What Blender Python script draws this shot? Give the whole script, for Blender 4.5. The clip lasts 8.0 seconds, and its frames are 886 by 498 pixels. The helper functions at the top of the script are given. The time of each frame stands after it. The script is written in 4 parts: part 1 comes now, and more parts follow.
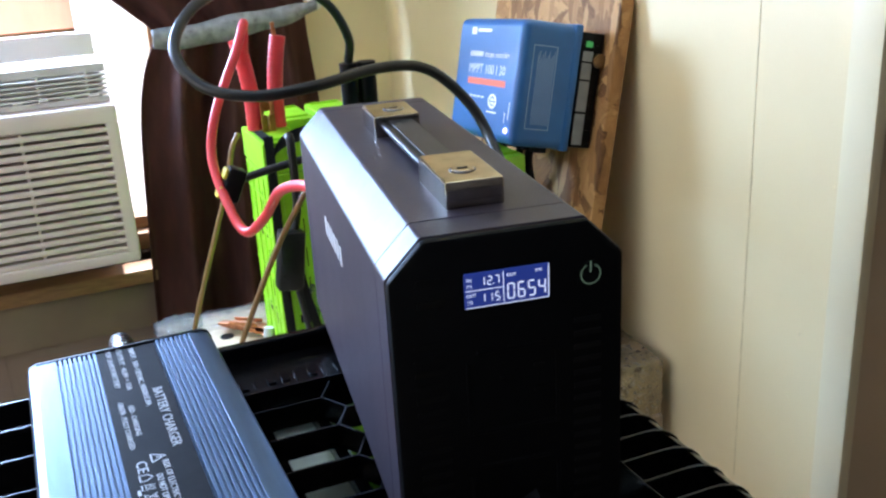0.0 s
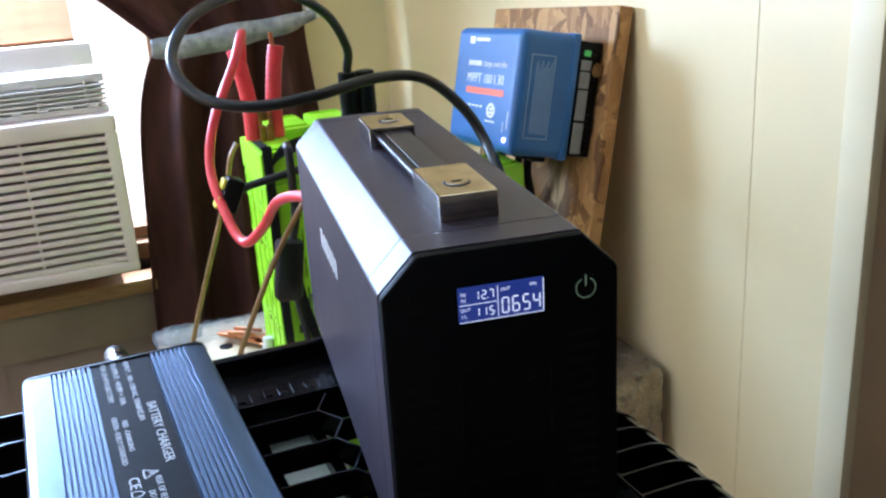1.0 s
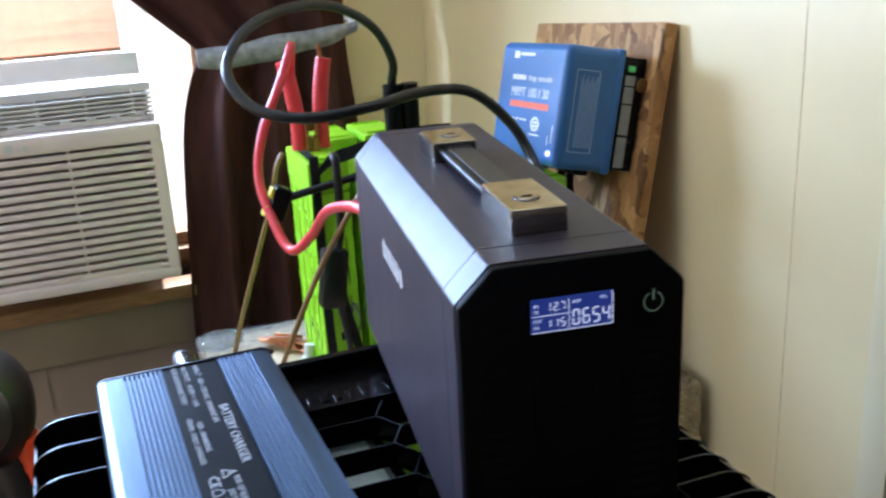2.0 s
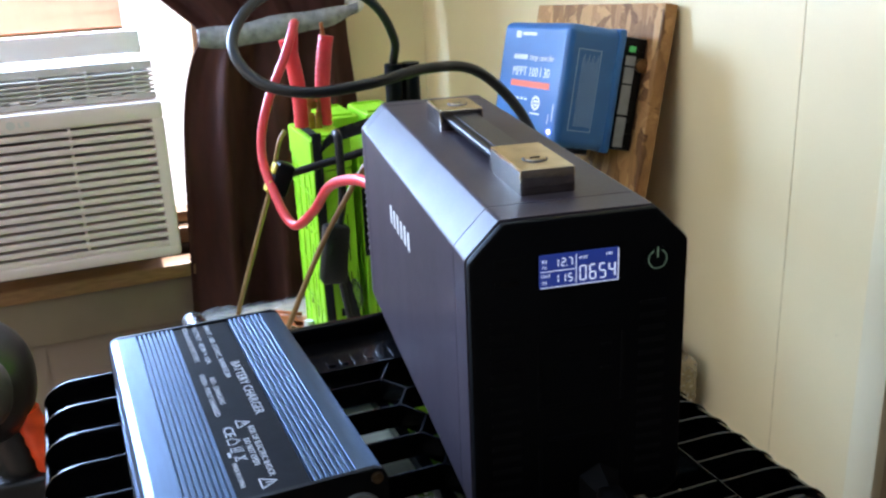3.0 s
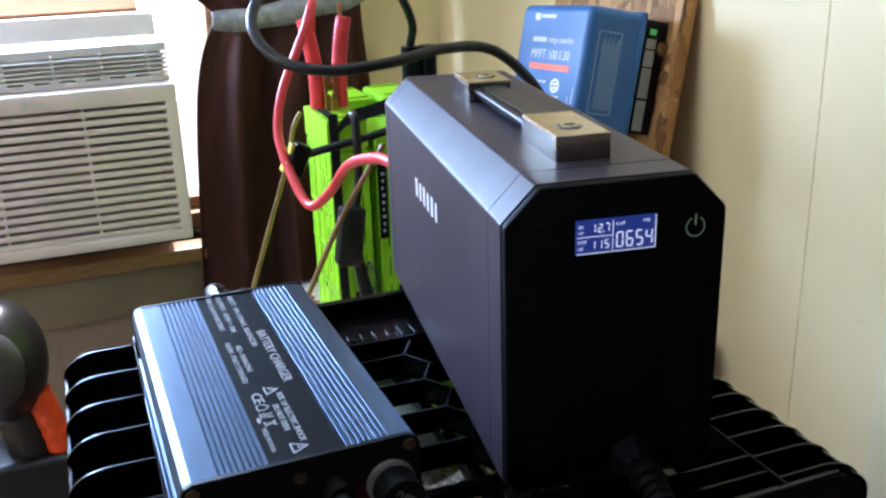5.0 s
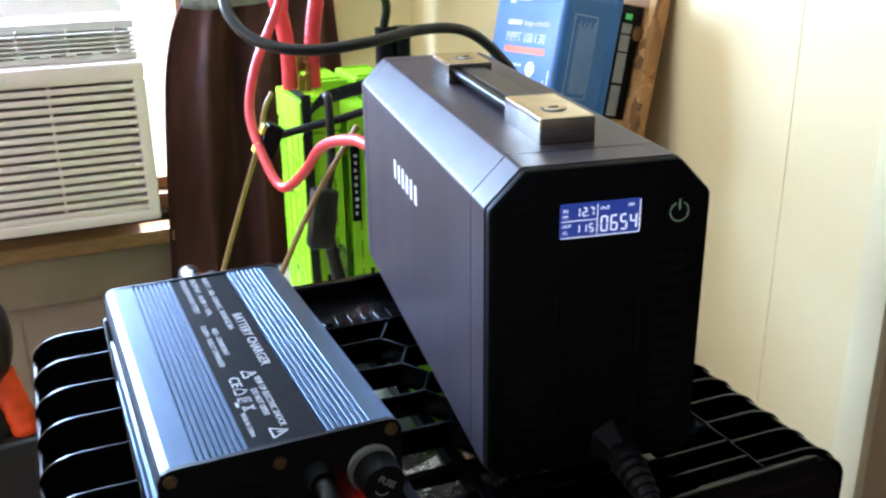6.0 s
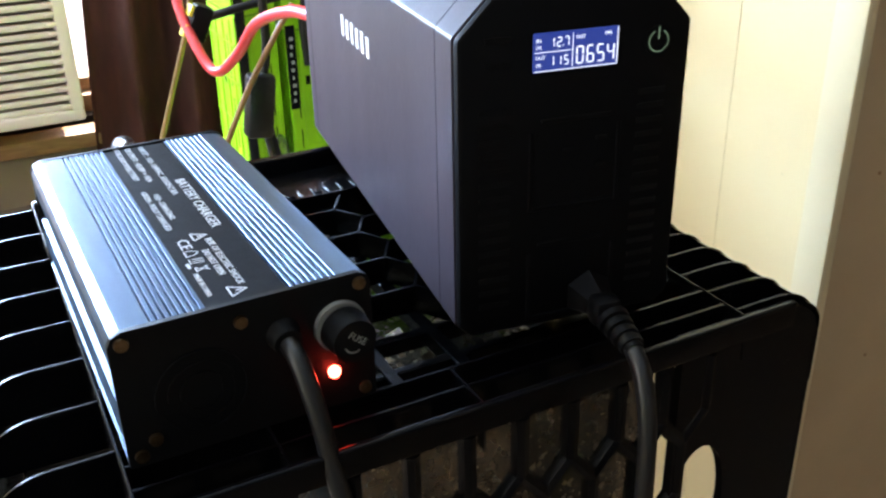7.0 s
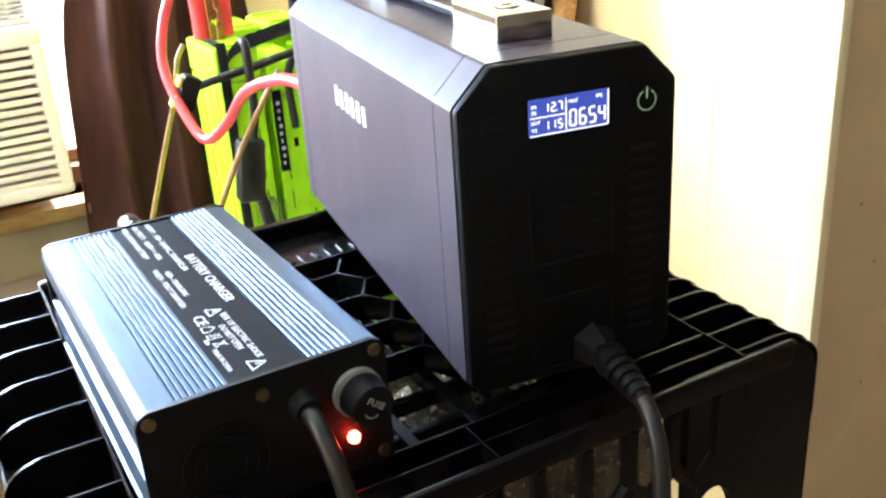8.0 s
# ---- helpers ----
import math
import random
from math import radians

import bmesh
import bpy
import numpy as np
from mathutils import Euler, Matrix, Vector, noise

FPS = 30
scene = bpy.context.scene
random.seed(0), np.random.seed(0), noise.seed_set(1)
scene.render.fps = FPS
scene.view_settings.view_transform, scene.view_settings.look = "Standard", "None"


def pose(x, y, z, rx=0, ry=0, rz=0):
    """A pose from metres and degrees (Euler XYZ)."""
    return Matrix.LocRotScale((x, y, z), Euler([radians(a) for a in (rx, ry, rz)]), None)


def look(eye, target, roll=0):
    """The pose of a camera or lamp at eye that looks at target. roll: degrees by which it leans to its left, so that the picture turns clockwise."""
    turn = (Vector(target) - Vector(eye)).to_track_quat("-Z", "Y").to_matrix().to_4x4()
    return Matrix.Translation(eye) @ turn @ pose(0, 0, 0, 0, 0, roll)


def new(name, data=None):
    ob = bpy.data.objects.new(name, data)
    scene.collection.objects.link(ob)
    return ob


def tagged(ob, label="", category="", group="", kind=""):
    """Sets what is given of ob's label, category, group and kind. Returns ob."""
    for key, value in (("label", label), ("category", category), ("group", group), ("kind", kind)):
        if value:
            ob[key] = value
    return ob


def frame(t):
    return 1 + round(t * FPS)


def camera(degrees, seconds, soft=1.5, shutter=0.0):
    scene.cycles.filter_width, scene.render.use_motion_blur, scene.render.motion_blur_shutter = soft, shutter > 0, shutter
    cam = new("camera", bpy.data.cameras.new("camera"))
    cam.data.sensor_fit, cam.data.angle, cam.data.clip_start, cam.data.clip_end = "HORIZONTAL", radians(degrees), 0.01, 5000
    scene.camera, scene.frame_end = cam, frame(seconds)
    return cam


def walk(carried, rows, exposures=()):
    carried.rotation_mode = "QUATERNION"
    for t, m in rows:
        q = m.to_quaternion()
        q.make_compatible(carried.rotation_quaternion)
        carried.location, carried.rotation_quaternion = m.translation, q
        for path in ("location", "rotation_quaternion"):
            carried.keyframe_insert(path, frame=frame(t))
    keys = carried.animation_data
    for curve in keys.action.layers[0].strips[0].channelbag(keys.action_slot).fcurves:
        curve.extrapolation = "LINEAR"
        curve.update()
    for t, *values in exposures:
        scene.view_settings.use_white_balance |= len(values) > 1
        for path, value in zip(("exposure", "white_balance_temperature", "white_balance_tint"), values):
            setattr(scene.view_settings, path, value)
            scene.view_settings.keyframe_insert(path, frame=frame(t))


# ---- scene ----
cam = camera(49.9, 8.0, soft=2.4, shutter=0.5)
PATH = [
    (0, (-0.072, -0.414, 1.176), (0.373, 1.414, 0.496), -3.3),
    (0.5, (-0.069, -0.413, 1.175), (0.369, 1.417, 0.496), -3.8),
    (1, (-0.067, -0.411, 1.178), (0.376, 1.422, 0.512), -3.5),
    (1.5, (-0.068, -0.411, 1.183), (0.371, 1.425, 0.524), -3.5),
    (2, (-0.096, -0.421, 1.187), (0.304, 1.429, 0.542), -3.1),
    (2.2, (-0.107, -0.426, 1.179), (0.287, 1.424, 0.531), -2.7),
    (3.3, (-0.11, -0.438, 1.175), (0.314, 1.4, 0.51), -2.1),
    (3.5, (-0.101, -0.437, 1.177), (0.331, 1.404, 0.526), -1.9),
    (4, (-0.104, -0.435, 1.178), (0.291, 1.426, 0.559), -2.0),
    (4.5, (-0.102, -0.437, 1.159), (0.301, 1.422, 0.54), -2.1),
    (4.7, (-0.113, -0.435, 1.16), (0.283, 1.417, 0.517), -2.2),
    (5.8, (-0.133, -0.426, 1.151), (0.317, 1.394, 0.453), -0.6),
    (6, (-0.132, -0.424, 1.156), (0.334, 1.387, 0.449), -0.7),
    (6.5, (-0.136, -0.416, 1.138), (0.396, 1.379, 0.436), -0.7),
    (7, (-0.142, -0.399, 1.112), (0.43, 1.303, 0.232), -1.2),
    (7.5, (-0.149, -0.403, 1.134), (0.436, 1.304, 0.271), -3.6),
    (8, (-0.155, -0.405, 1.127), (0.462, 1.323, 0.331), -4.0),
]
walk(cam, [(t, look(eye, target, roll)) for t, eye, target, roll in PATH], [(0.0, 1.34, 6500, 21), (1.5, 1.25, 6500, 21), (2.0, 1.1, 6500, 21), (3.5, 1.28, 6500, 21), (4.0, 1.2, 6500, 21), (4.7, 1.14, 6500, 21), (6.0, 1.76, 6700, 19), (7.0, 2.06, 7250, 18), (7.5, 2.72, 7700, 18), (8.0, 2.88, 7900, 18)])

# ---- light ----
ROOM = pose(0, 0, 0, 0, 0, 8.5)
world = bpy.data.worlds.new("sky")
scene.world = world
world.use_nodes = True
wn = world.node_tree.nodes
sky = wn.new("ShaderNodeTexSky")
sky.sky_type = "NISHITA"
sky.sun_disc = False
sky.sun_elevation, sky.sun_rotation = radians(55), radians(10)
wn["Background"].inputs["Strength"].default_value = 0.15
world.node_tree.links.new(sky.outputs[0], wn["Background"].inputs[0])
sun = new("sun", bpy.data.lights.new("sun", "SUN"))
sun.data.energy, sun.data.angle, sun.data.color = 3.4, radians(0.6), (1.0, 0.93, 0.82)
sun.matrix_world = ROOM @ look((0.55, 3.2, 3.2), (0.0, 1.5, 0.6))
for where, aim, wide, high, watts, tint in (((-0.42, 1.72, 1.40), (-0.25, 0.0, 1.05), 1.0, 0.66, 92.0, (0.41, 0.66, 1.0)),
                                            ((-1.66, 0.35, 1.40), (0.3, 0.45, 1.0), 1.3, 1.1, 3.0, (1.0, 0.96, 0.92))):
    lamp = new("window_daylight", bpy.data.lights.new("window_daylight", "AREA"))
    lamp.data.shape, lamp.data.size, lamp.data.size_y = "RECTANGLE", wide, high
    lamp.data.energy, lamp.data.color = watts, tint
    lamp.matrix_world = ROOM @ look(where, aim)


# ---- materials ----
def material(name, color, rough=0.5, metal=0.0, scale=60.0, vary=0.15, bump=0.1, fine=600.0, stretch=(1, 1, 1), spec=0.5, wear=None, alpha=1.0, transmit=0.0):
    m = bpy.data.materials.new(name)
    m.use_nodes = True
    nt = m.node_tree
    b = nt.nodes["Principled BSDF"]
    co = nt.nodes.new("ShaderNodeTexCoord")
    mp = nt.nodes.new("ShaderNodeMapping")
    mp.inputs["Scale"].default_value = stretch
    nt.links.new(co.outputs["Object"], mp.inputs["Vector"])
    big = nt.nodes.new("ShaderNodeTexNoise")
    big.inputs["Scale"].default_value, big.inputs["Detail"].default_value = scale, 6
    small = nt.nodes.new("ShaderNodeTexNoise")
    small.inputs["Scale"].default_value, small.inputs["Detail"].default_value = fine, 3
    nt.links.new(mp.outputs[0], big.inputs["Vector"])
    nt.links.new(mp.outputs[0], small.inputs["Vector"])
    ramp = nt.nodes.new("ShaderNodeValToRGB")
    e = ramp.color_ramp.elements
    e[0].position, e[1].position = 0.3, 0.7
    low = wear or [c * (1 - vary) for c in color]
    e[0].color, e[1].color = (*low, 1), (*[min(1, c * (1 + vary * 0.6)) for c in color], 1)
    nt.links.new(big.outputs["Fac"], ramp.inputs["Fac"])
    nt.links.new(ramp.outputs["Color"], b.inputs["Base Color"])
    rr = nt.nodes.new("ShaderNodeMapRange")
    rr.inputs["To Min"].default_value, rr.inputs["To Max"].default_value = max(0.02, rough - 0.08), min(1, rough + 0.08)
    nt.links.new(small.outputs["Fac"], rr.inputs["Value"])
    nt.links.new(rr.outputs[0], b.inputs["Roughness"])
    b.inputs["Metallic"].default_value = metal
    b.inputs["Specular IOR Level"].default_value = spec
    b.inputs["Alpha"].default_value = alpha
    b.inputs["Transmission Weight"].default_value = transmit
    if bump:
        bp = nt.nodes.new("ShaderNodeBump")
        bp.inputs["Strength"].default_value, bp.inputs["Distance"].default_value = bump, 0.001
        nt.links.new(small.outputs["Fac"], bp.inputs["Height"])
        nt.links.new(bp.outputs[0], b.inputs["Normal"])
    return m


def glowing(name, color, strength):
    m = bpy.data.materials.new(name)
    m.use_nodes = True
    b = m.node_tree.nodes["Principled BSDF"]
    b.inputs["Base Color"].default_value = (*color, 1)
    b.inputs["Emission Color"].default_value = (*color, 1)
    b.inputs["Emission Strength"].default_value = strength
    return m


def veil(name, color, through_share, rough=0.6, vary=0.25):
    m = bpy.data.materials.new(name)
    m.use_nodes = True
    nt = m.node_tree
    b = nt.nodes["Principled BSDF"]
    b.inputs["Base Color"].default_value, b.inputs["Roughness"].default_value = (*color, 1), rough
    tr = nt.nodes.new("ShaderNodeBsdfTranslucent")
    co = nt.nodes.new("ShaderNodeTexCoord")
    mp = nt.nodes.new("ShaderNodeMapping")
    mp.inputs["Scale"].default_value = (1.0, 1.0, 0.3)
    noi = nt.nodes.new("ShaderNodeTexNoise")
    noi.inputs["Scale"].default_value, noi.inputs["Detail"].default_value = 45, 8
    ramp = nt.nodes.new("ShaderNodeValToRGB")
    e = ramp.color_ramp.elements
    e[0].position, e[1].position = 0.3, 0.7
    e[0].color, e[1].color = (*[c * (1 - vary) for c in color], 1), (*[min(1, c * (1 + vary * 0.6)) for c in color], 1)
    bp = nt.nodes.new("ShaderNodeBump")
    bp.inputs["Strength"].default_value, bp.inputs["Distance"].default_value = 0.3, 0.001
    nt.links.new(co.outputs["Object"], mp.inputs["Vector"])
    nt.links.new(mp.outputs[0], noi.inputs["Vector"])
    nt.links.new(noi.outputs["Fac"], ramp.inputs["Fac"])
    nt.links.new(noi.outputs["Fac"], bp.inputs["Height"])
    nt.links.new(bp.outputs[0], b.inputs["Normal"])
    nt.links.new(ramp.outputs[0], b.inputs["Base Color"])
    nt.links.new(ramp.outputs[0], tr.inputs["Color"])
    mix = nt.nodes.new("ShaderNodeMixShader")
    mix.inputs[0].default_value = through_share
    nt.links.new(b.outputs[0], mix.inputs[1])
    nt.links.new(tr.outputs[0], mix.inputs[2])
    nt.links.new(mix.outputs[0], nt.nodes["Material Output"].inputs["Surface"])
    return m


def clear(name, tint=(1, 1, 1), share=0.85, rough=0.08, body=1.0):
    m = bpy.data.materials.new(name)
    m.use_nodes = True
    nt = m.node_tree
    b = nt.nodes["Principled BSDF"]
    b.inputs["Base Color"].default_value, b.inputs["Roughness"].default_value = (*[c * body for c in tint], 1), rough
    tr = nt.nodes.new("ShaderNodeBsdfTransparent")
    tr.inputs["Color"].default_value = (*tint, 1)
    noi = nt.nodes.new("ShaderNodeTexNoise")
    noi.inputs["Scale"].default_value = 45
    bp = nt.nodes.new("ShaderNodeBump")
    bp.inputs["Strength"].default_value, bp.inputs["Distance"].default_value = 0.8, 0.004
    nt.links.new(noi.outputs["Fac"], bp.inputs["Height"])
    nt.links.new(bp.outputs[0], b.inputs["Normal"])
    mix = nt.nodes.new("ShaderNodeMixShader")
    mix.inputs[0].default_value = share
    nt.links.new(b.outputs[0], mix.inputs[1])
    nt.links.new(tr.outputs[0], mix.inputs[2])
    nt.links.new(mix.outputs[0], nt.nodes["Material Output"].inputs["Surface"])
    return m


M_WALL = material("cream_wall_paint", (0.84, 0.685, 0.395), 0.45, scale=3.0, vary=0.07, bump=0.12, fine=260)
M_BEAD = material("pale_corner_paint", (0.82, 0.70, 0.45), 0.4, scale=8, vary=0.06, bump=0.08)
M_JOINT = material("wall_joint_line", (0.78, 0.635, 0.365), 0.6)
M_WALL2 = material("tan_panel_paint", (0.34, 0.25, 0.195), 0.55, scale=4.0, vary=0.12, bump=0.12, fine=200)
M_TRIM = material("white_corner_paint", (0.78, 0.76, 0.70), 0.4, scale=8, vary=0.06, bump=0.08)
# wall faces turned from the window: their shade is put into this brown
M_SHADEWALL = material("shaded_wall_brown", (0.58, 0.42, 0.255), 0.6, scale=5, vary=0.14, bump=0.15, fine=250)
M_DIMWALL = material("tan_panelling", (0.17, 0.125, 0.09), 0.6, scale=6, vary=0.2, bump=0.1)
M_CEIL = material("ceiling_paint", (0.75, 0.73, 0.68), 0.7, scale=5, vary=0.05)
M_FLOOR = material("floor_boards", (0.22, 0.15, 0.10), 0.5, scale=12, vary=0.3, stretch=(1, 8, 1))
M_WOOD = material("window_wood", (0.36, 0.19, 0.085), 0.45, scale=30, vary=0.25, stretch=(1, 6, 6))
M_SILL = material("worn_sill_paint", (0.31, 0.235, 0.165), 0.5, scale=9, vary=0.14, bump=0.15)
M_BENCH = material("plain_bench_board", (0.35, 0.26, 0.17), 0.6, scale=20, vary=0.3, stretch=(1, 6, 1))
M_AC = material("cream_plastic", (0.68, 0.555, 0.51), 0.42, scale=9, vary=0.06, bump=0.05)
M_ACDARK = material("dark_coil", (0.085, 0.075, 0.068), 0.7, scale=40)
M_ACGREY = material("grey_plastic", (0.56, 0.53, 0.50), 0.5, scale=30, vary=0.1)
M_CURTAIN = veil("brown_curtain_cloth", (0.082, 0.025, 0.017), 0.30, 0.85)
M_TIE = material("grey_tieback_tape", (0.27, 0.28, 0.29), 0.3, scale=60, vary=0.4, bump=0.4, fine=120)
M_SHADE = veil("sunlit_roller_cloth", (0.48, 0.225, 0.135), 0.12, vary=0.07)
M_GLASS = clear("window_glass", (1, 1, 1), 0.92, 0.02)
M_BODY = material("satin_gunmetal_paint", (0.043, 0.033, 0.044), 0.44, scale=26, vary=0.22, bump=0.05, fine=900, stretch=(1, 1, 0.12), spec=0.17)
M_FRONT = material("black_front_plastic", (0.0032, 0.0032, 0.0038), 0.5, scale=80, vary=0.1, bump=0.04, fine=1200, spec=0.07)
M_CHROME = material("worn_chrome", (0.47, 0.42, 0.35), 0.12, 1.0, scale=70, vary=0.25, bump=0.05, fine=300)
M_GRIP = material("black_grip_rubber", (0.004, 0.004, 0.0045), 0.42, scale=60, spec=0.13)
M_STRIP = material("dark_satin_strip", (0.020, 0.020, 0.026), 0.36, scale=40, vary=0.2, spec=0.2)
M_LCD = glowing("blue_display_light", (0.012, 0.031, 0.195), 0.33)
M_DIGIT = glowing("white_display_digit", (0.70, 0.82, 1.0), 0.30)
M_POWER = glowing("power_ring_light", (0.14, 0.23, 0.16), 0.16)
M_WHITE = material("white_print", (0.75, 0.75, 0.75), 0.5, vary=0.05, bump=0)
M_PRINT = material("grey_white_print", (0.52, 0.54, 0.58), 0.5, vary=0.1, bump=0)
M_ALU = material("blue_grey_anodised_aluminium", (0.060, 0.110, 0.190), 0.37, 0.85, scale=60, vary=0.12, bump=0.06, fine=900, stretch=(4, 0.4, 4))
M_LABEL = material("dark_label_film", (0.010, 0.0105, 0.013), 0.5, scale=90, vary=0.2, bump=0.05, spec=0.03)
M_PLATE = material("black_end_plate", (0.004, 0.004, 0.0045), 0.5, scale=70, vary=0.2, spec=0.12)
M_SCREW = material("brass_screw", (0.20, 0.135, 0.075), 0.32, 1.0, scale=200, vary=0.3)
M_STEEL = material("bright_steel", (0.20, 0.20, 0.21), 0.25, 1.0, scale=100, vary=0.2)
M_LED = glowing("red_led_light", (1.0, 0.05, 0.03), 14.0)
M_BLUELED = glowing("blue_led_light", (0.14, 0.16, 1.0), 5.0)
M_GREENLED = glowing("green_led_light", (0.05, 0.4, 0.1), 0.12)
M_CORD = material("grey_black_cord", (0.007, 0.007, 0.008), 0.36, scale=60, vary=0.2, bump=0.03, spec=0.4)
M_RED = material("red_cable_jacket", (0.72, 0.045, 0.05), 0.38, scale=50, vary=0.12, bump=0.1)
M_COPPER = material("copper_clamp", (0.50, 0.20, 0.09), 0.4, 1.0, scale=80, vary=0.4)
M_BROWNCORD = material("brown_lamp_cord", (0.23, 0.12, 0.035), 0.45, scale=60, vary=0.2)
M_GREEN = material("lime_green_plastic", (0.30, 0.68, 0.02), 0.36, scale=30, vary=0.12, bump=0.06)
M_STRAP = material("black_webbing_strap", (0.009, 0.009, 0.010), 0.7, scale=150, vary=0.3, bump=0.5, fine=1200)
M_CRATE = material("black_crate_plastic", (0.0024, 0.0024, 0.0029), 0.24, scale=40, vary=0.2, bump=0.02, fine=500, spec=0.12)
M_BLUE = material("blue_enamel_case", (0.016, 0.118, 0.31), 0.42, scale=40, vary=0.08, bump=0.04)
M_ORANGE = material("orange_red_print", (0.80, 0.10, 0.02), 0.45, vary=0.05, bump=0)
M_STICK = material("pale_sticker", (0.22, 0.22, 0.21), 0.5, scale=60, vary=0.15, bump=0)
M_DIMPRINT = material("pale_blue_print", (0.25, 0.38, 0.55), 0.5, vary=0.1, bump=0)
M_CARD = material("tan_cardboard", (0.50, 0.36, 0.22), 0.7, scale=30, vary=0.15)
M_WRAP = clear("clear_plastic_wrap", (0.95, 0.97, 1.0), 0.80, 0.10, 0.25)
M_BAG = clear("glossy_bag_film", (0.96, 0.98, 1.0), 0.72, 0.05, 0.25)
M_FOIL = material("crinkled_foil", (0.40, 0.35, 0.27), 0.26, 0.8, scale=45, vary=0.45, bump=0.8, fine=160)
M_PALE = material("pale_paper", (0.72, 0.82, 0.70), 0.6, scale=40, vary=0.15)
M_BLACKTOOL = material("black_tool_plastic", (0.008, 0.0075, 0.0075), 0.3, scale=50, vary=0.2)
M_ORTOOL = material("orange_tool_grip", (0.85, 0.075, 0.012), 0.45, scale=60, vary=0.12)


def osb_material():
    m = bpy.data.materials.new("strand_board")
    m.use_nodes = True
    nt = m.node_tree
    b = nt.nodes["Principled BSDF"]

    def node(kind, **values):
        n = nt.nodes.new(kind)
        for key, value in values.items():
            n.inputs[key].default_value = value
        return n

    def math_node(operation, x, y):
        n = nt.nodes.new("ShaderNodeMath")
        n.operation = operation
        for socket, value in zip(n.inputs, (x, y)):
            if isinstance(value, float):
                socket.default_value = value
            else:
                nt.links.new(value, socket)
        return n.outputs[0]

    co = node("ShaderNodeTexCoord").outputs["Object"]
    layers = []
    for angle, long, short in ((0.5, 17.0, 62.0), (-0.7, 15.0, 55.0), (1.5, 19.0, 70.0)):
        turn = node("ShaderNodeVectorRotate", Angle=angle)
        turn.rotation_type = "Z_AXIS"
        nt.links.new(co, turn.inputs["Vector"])
        size = node("ShaderNodeMapping", Scale=(long, short, 40.0))
        nt.links.new(turn.outputs[0], size.inputs["Vector"])
        bent = node("ShaderNodeTexNoise", Scale=1.4)
        nt.links.new(size.outputs[0], bent.inputs["Vector"])
        shift = nt.nodes.new("ShaderNodeVectorMath")
        shift.operation = "MULTIPLY_ADD"
        shift.inputs[1].default_value = (0.9, 0.9, 0.0)
        nt.links.new(bent.outputs["Color"], shift.inputs[0])
        nt.links.new(size.outputs[0], shift.inputs[2])
        flake = node("ShaderNodeTexVoronoi", Scale=1.0)
        nt.links.new(shift.outputs[0], flake.inputs["Vector"])
        part_of = nt.nodes.new("ShaderNodeSeparateColor")
        nt.links.new(flake.outputs["Color"], part_of.inputs[0])
        fibre = node("ShaderNodeMapping", Scale=(22.0, 520.0, 90.0))
        nt.links.new(turn.outputs[0], fibre.inputs["Vector"])
        grain = node("ShaderNodeTexNoise", Scale=1.0, Detail=4.0)
        nt.links.new(fibre.outputs[0], grain.inputs["Vector"])
        tone = math_node("ADD", math_node("MULTIPLY", part_of.outputs[0], 0.55), math_node("MULTIPLY", grain.outputs["Fac"], 0.45))
        layers.append((part_of.outputs[1], tone))
    pick = layers[0][1]
    for share, tone in layers[1:]:
        over = math_node("GREATER_THAN", share, 0.52)
        blend = nt.nodes.new("ShaderNodeMix")
        nt.links.new(over, blend.inputs[0])
        nt.links.new(pick, blend.inputs[2])
        nt.links.new(tone, blend.inputs[3])
        pick = blend.outputs[0]
    dirt = node("ShaderNodeTexNoise", Scale=9.0, Detail=5.0)
    nt.links.new(co, dirt.inputs["Vector"])
    stained = math_node("SUBTRACT", pick, math_node("MULTIPLY", dirt.outputs["Fac"], 0.22))
    ramp = nt.nodes.new("ShaderNodeValToRGB")
    e = ramp.color_ramp.elements
    e[0].position, e[1].position = 0.06, 0.68
    e[0].color, e[1].color = (0.11, 0.042, 0.013, 1), (0.60, 0.33, 0.125, 1)
    ramp.color_ramp.elements.new(0.34).color = (0.38, 0.175, 0.055, 1)
    nt.links.new(stained, ramp.inputs["Fac"])
    nt.links.new(ramp.outputs[0], b.inputs["Base Color"])
    b.inputs["Roughness"].default_value = 0.7
    bp = node("ShaderNodeBump", Strength=0.5, Distance=0.002)
    nt.links.new(pick, bp.inputs["Height"])
    nt.links.new(bp.outputs[0], b.inputs["Normal"])
    return m


M_OSB = osb_material()


# ---- mesh helpers ----
def block(bm, x0, y0, z0, x1, y1, z1, bevel=0.0, seg=2):
    made = bmesh.ops.create_cube(bm, size=1.0)
    vs = made["verts"]
    for v in vs:
        v.co = Vector((x0 + (v.co.x + 0.5) * (x1 - x0), y0 + (v.co.y + 0.5) * (y1 - y0), z0 + (v.co.z + 0.5) * (z1 - z0)))
    if bevel:
        es = {e for v in vs for e in v.link_edges}
        bmesh.ops.bevel(bm, geom=list(es), offset=bevel, segments=seg, affect="EDGES", profile=0.5)
    return bm


def rod(bm, a, b, r, r2=None, seg=20, cap=True):
    a, b = Vector(a), Vector(b)
    d = b - a
    m = Matrix.Translation((a + b) / 2) @ d.to_track_quat("Z", "Y").to_matrix().to_4x4()
    bmesh.ops.create_cone(bm, cap_ends=cap, segments=seg, radius1=r, radius2=r if r2 is None else r2, depth=d.length, matrix=m)
    return bm


